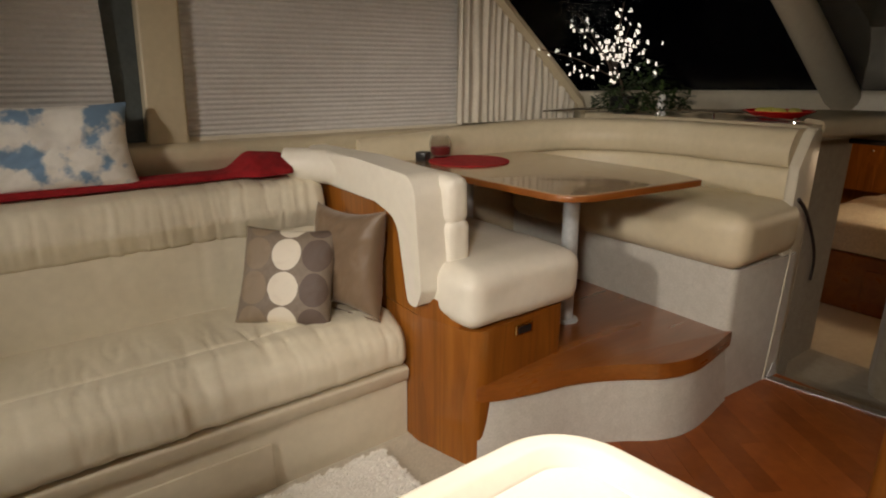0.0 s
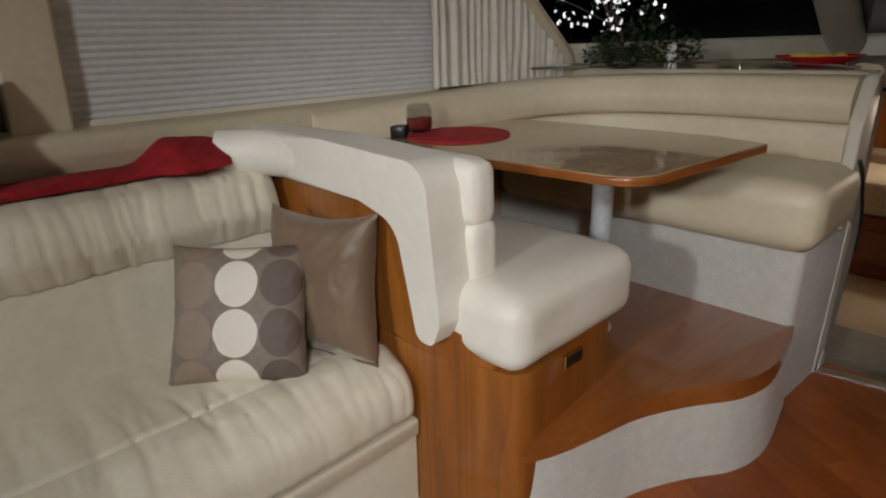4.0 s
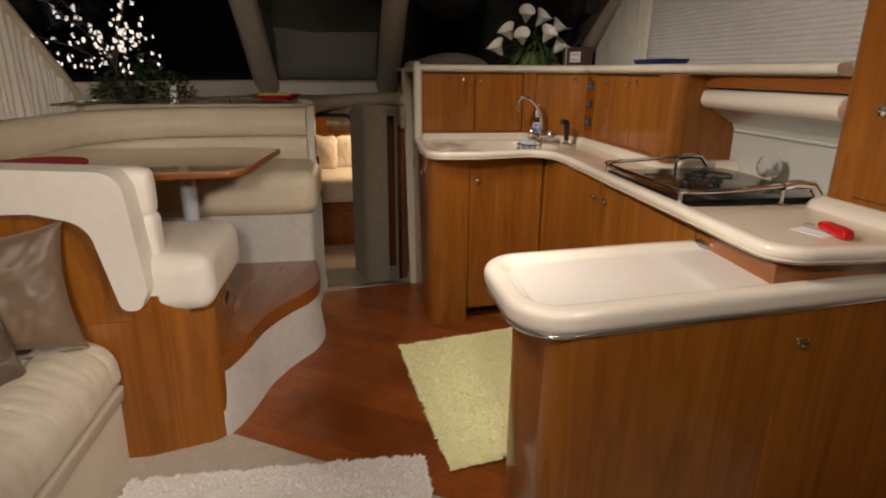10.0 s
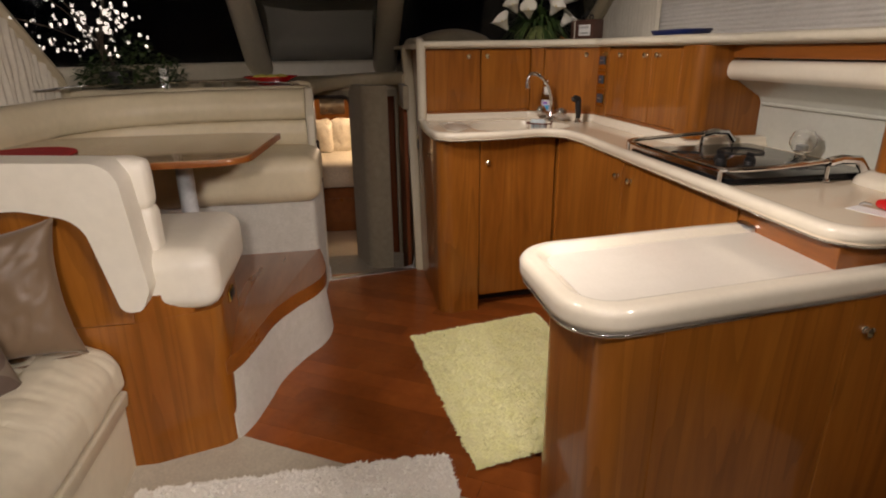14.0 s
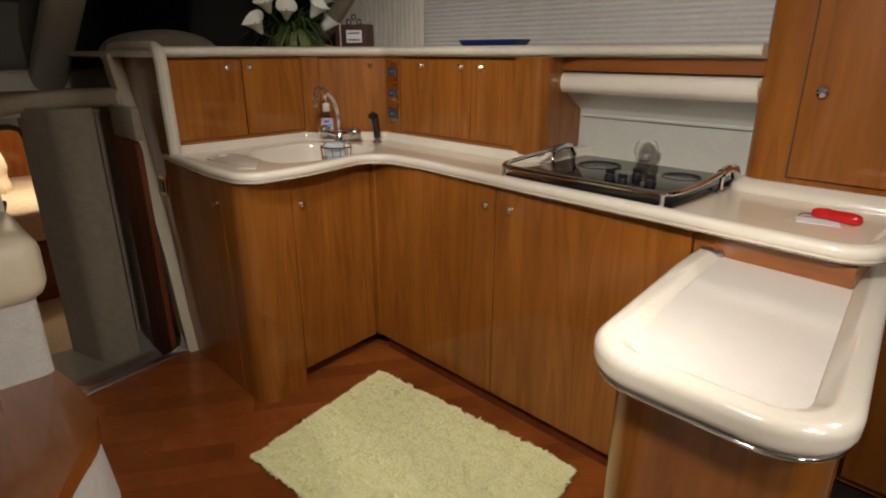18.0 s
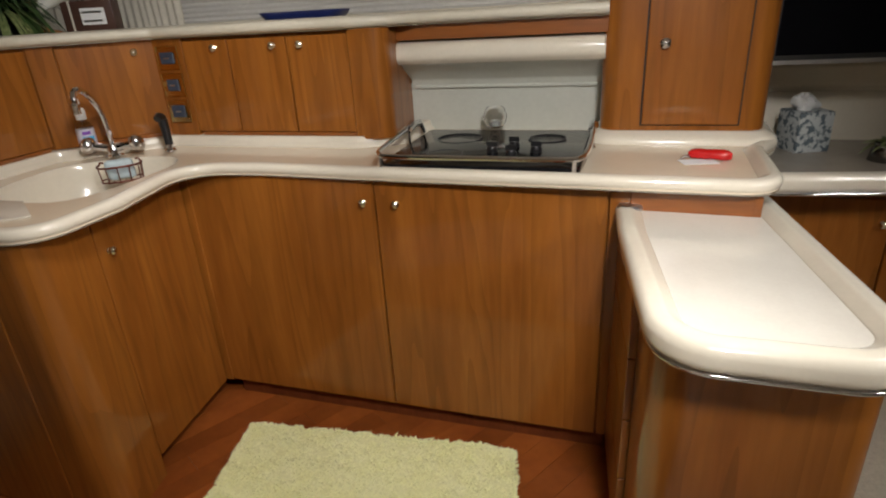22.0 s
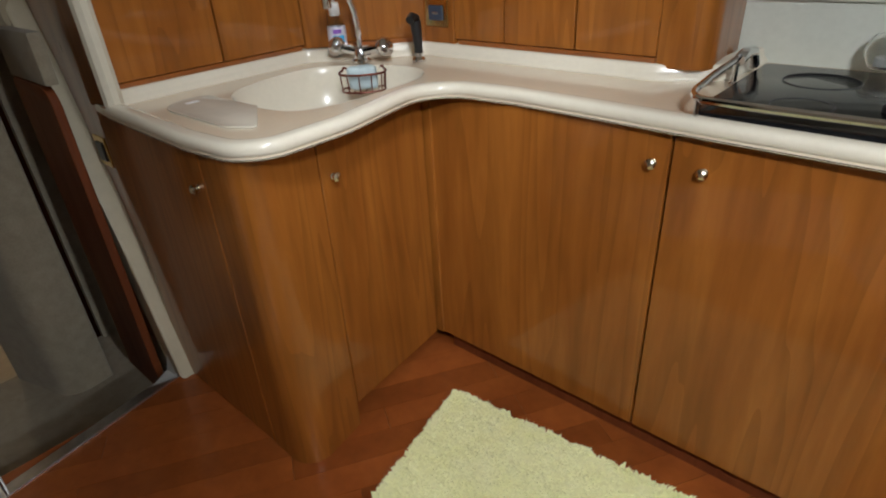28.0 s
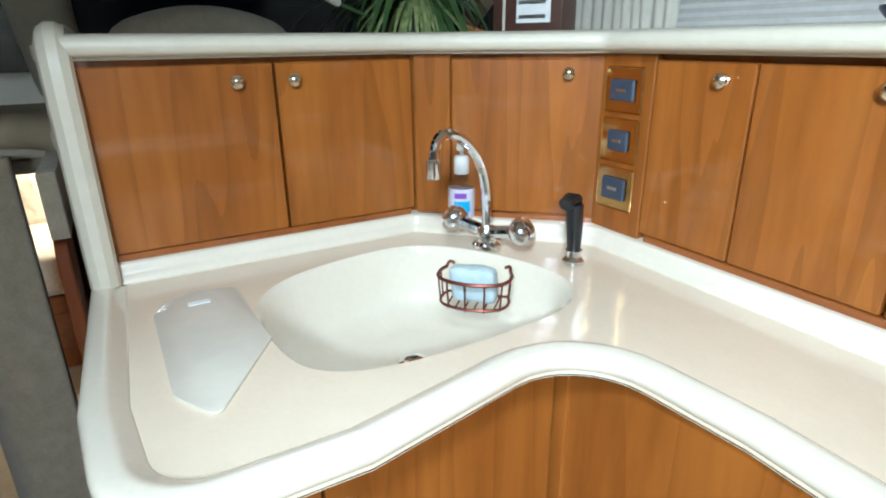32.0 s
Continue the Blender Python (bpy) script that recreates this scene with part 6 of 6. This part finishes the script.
for grow, z in ((0.80, 0.0), (0.86, 0.010), (0.95, 0.024), (1.0, 0.034), (1.0, 0.038), (0.96, 0.036), (0.84, 0.012), (0.78, 0.007)):
    rows.append([bm.verts.new((x * grow, y * grow, z)) for x, y in shape])
for p, q in zip(rows, rows[1:]):
    for i in range(len(shape)):
        bm.faces.new((p[i - 1], p[i], q[i], q[i - 1]))
bm.faces.new(rows[0])
bm.faces.new(rows[-1])
bm.transform(Matrix.Translation((2.99, 0.945, LZ)))
part("dish", bm, NAVY_TRAY, tray)
cowl = thing("instrument_cowl", "grey rounded instrument cowl on the dashboard", "cowl", (4.75, 1.45, LZ))
bm = puff(4.62, 4.95, 1.33, 1.87, LZ - 0.02, LZ + 0.105, 0.06, 14)
for v in bm.verts:
    if v.co.z > LZ + 0.02:
        v.co.z -= 0.07 * ((v.co.y - 1.60) / 0.27) ** 2
part("hood", bm, WALLCARPET, cowl, sharp=70)

# ---- rugs ----


def shag(name, label, corners, material, tufts, height, group=""):
    """A shaggy rug: a backing and a dense pile of leaning tufts with a ragged edge."""
    c = [Vector((*p, 0)) for p in corners]
    mid = sum(c, Vector()) / 4
    ob = thing(name, label, "rug", (mid.x, mid.y, 0.003), group)
    bm = bmesh.new()
    n = 40
    grid = [[bm.verts.new((c[0].lerp(c[1], i / n)).lerp(c[3].lerp(c[2], i / n), j / n) + Vector((0, 0, 0.006 + height * 0.62 + 0.004 * noise.noise((i * 0.35, j * 0.35, 3))))) for i in range(n + 1)] for j in range(n + 1)]
    for j in range(n):
        for i in range(n):
            bm.faces.new((grid[j][i], grid[j][i + 1], grid[j + 1][i + 1], grid[j + 1][i]))
    ext = bmesh.ops.extrude_face_region(bm, geom=bm.faces[:])
    for v in ext["geom"]:
        if isinstance(v, bmesh.types.BMVert):
            v.co.z = 0.004
    part("backing", bm, material, ob, sharp=80)
    verts, faces = [], []
    r = random.Random(9)
    for k in range(tufts):
        u, v = r.random(), r.random()
        if k % 6 == 0:
            u, v = r.choice(((u, 0.0), (u, 1.0), (0.0, v), (1.0, v)))
        p = (c[0].lerp(c[1], u)).lerp(c[3].lerp(c[2], u), v)
        a = 5.0 * noise.noise(p * 24) + r.uniform(-2.0, 2.0)
        tall_ = height * (1.0 + 0.5 * noise.noise(p * 26 + Vector((3, 1, 0))))
        lean_ = Vector((math.cos(a), math.sin(a), 0)) * r.uniform(0.3, 1.0) * tall_
        if min(u, v, 1 - u, 1 - v) < 0.02:
            lean_ += (p - mid).normalized() * height * (0.3 + 0.5 * r.random())
        s = Vector((-math.sin(a), math.cos(a), 0)) * r.uniform(0.0018, 0.0042)
        b = p + Vector((0, 0, 0.008 + height * 0.25))
        t = p + lean_ + Vector((0, 0, 0.008 + tall_ * r.uniform(0.5, 0.95)))
        h = b.lerp(t, 0.55) + Vector((0, 0, height * 0.18))
        i = len(verts)
        verts += [b - s, b + s, h + s, h - s, t]
        faces += [(i, i + 1, i + 2, i + 3), (i + 3, i + 2, i + 4)]
    me = bpy.data.meshes.new("shag_pile")
    me.from_pydata([tuple(v) for v in verts], [], faces)
    me.materials.append(material)
    pile = new("shag", me)
    pile.parent = ob
    pile.matrix_parent_inverse = Matrix.Translation(-ob.location)
    tagged(pile, kind="stuff")
    return ob


shag("yellow_shag_rug", "pale yellow shaggy rug on the wooden galley floor", [(2.078, 2.026), (2.982, 2.122), (3.108, 1.490), (2.200, 1.402)], SHAG_YELLOW, 30000, 0.015)
shag("white_shag_rug", "cream-white shaggy rug on the saloon carpet", [(0.45, 2.095), (2.145, 2.118), (2.150, 3.06), (0.45, 3.06)], SHAG_WHITE, 34000, 0.016)

# ---- fixtures made up for the added ceiling spots ----
for lx, ly, aim, watts, wide in STAND_IN_SPOTS:
    dl = thing("added_ceiling_light", "round ceiling fixture, added to hold a stand-in spot lamp", "ceiling light", (lx, ly, CEIL), "ceiling lights")
    part("ring", lathe([(0.085, -0.012), (0.10, -0.012), (0.105, -0.0005), (0.085, 0.0)], (lx, ly, CEIL), 24), CHROME, dl)
    part("lens", lathe([(0.082, -0.010), (0.07, -0.025), (0.04, -0.036), (0.01, -0.038)], (lx, ly, CEIL), 20), ADDED_LAMP_GLOW, dl)

# ---- floor planks, laid on the slant ----


def clipped(poly, a, n):
    """The part of a polygon on the side of the line through a that n points to."""
    out = []
    for i, p in enumerate(poly):
        q = poly[(i + 1) % len(poly)]
        dp, dq = (p - a).dot(n), (q - a).dot(n)
        if dp >= 0:
            out.append(p)
        if dp * dq < 0:
            out.append(p.lerp(q, dp / (dp - dq)))
    return out


wood = thing("floor_planks", "cherry-stained wooden plank floor of the galley", "floor", (2.9, 2.0, 0.0), kind="structure")
along = D
across = Vector((D.y, -D.x))
rng = random.Random(3)
W = 0.088
for k in range(0, 26):
    off = k * W
    s = -1.6 - rng.random() * 0.7
    while s < 2.2:
        e = s + rng.uniform(0.45, 0.85)
        g = 0.0006
        quad = [B + along * a + across * b for a, b in ((s + g, off + g), (e - g, off + g), (e - g, off + W - g), (s + g, off + W - g))]
        poly = clipped(quad, Vector((3.905, 0)), Vector((-1, 0)))
        poly = clipped(poly, Vector((0, 1.15)), Vector((0, 1))) if len(poly) > 2 else poly
        poly = clipped(poly, Vector((0, 2.95)), Vector((0, -1))) if len(poly) > 2 else poly
        poly = clipped(poly, Vector((1.6, 0)), Vector((1, 0))) if len(poly) > 2 else poly
        if len(poly) > 2 and sum((poly[i].x - poly[0].x) * (poly[i + 1].y - poly[0].y) - (poly[i + 1].x - poly[0].x) * (poly[i].y - poly[0].y) for i in range(1, len(poly) - 1)) ** 2 > 1e-5:
            part("plank", prism([(p.x, p.y) for p in poly], -0.012, 0.0), PLANK, wood)
        s = e
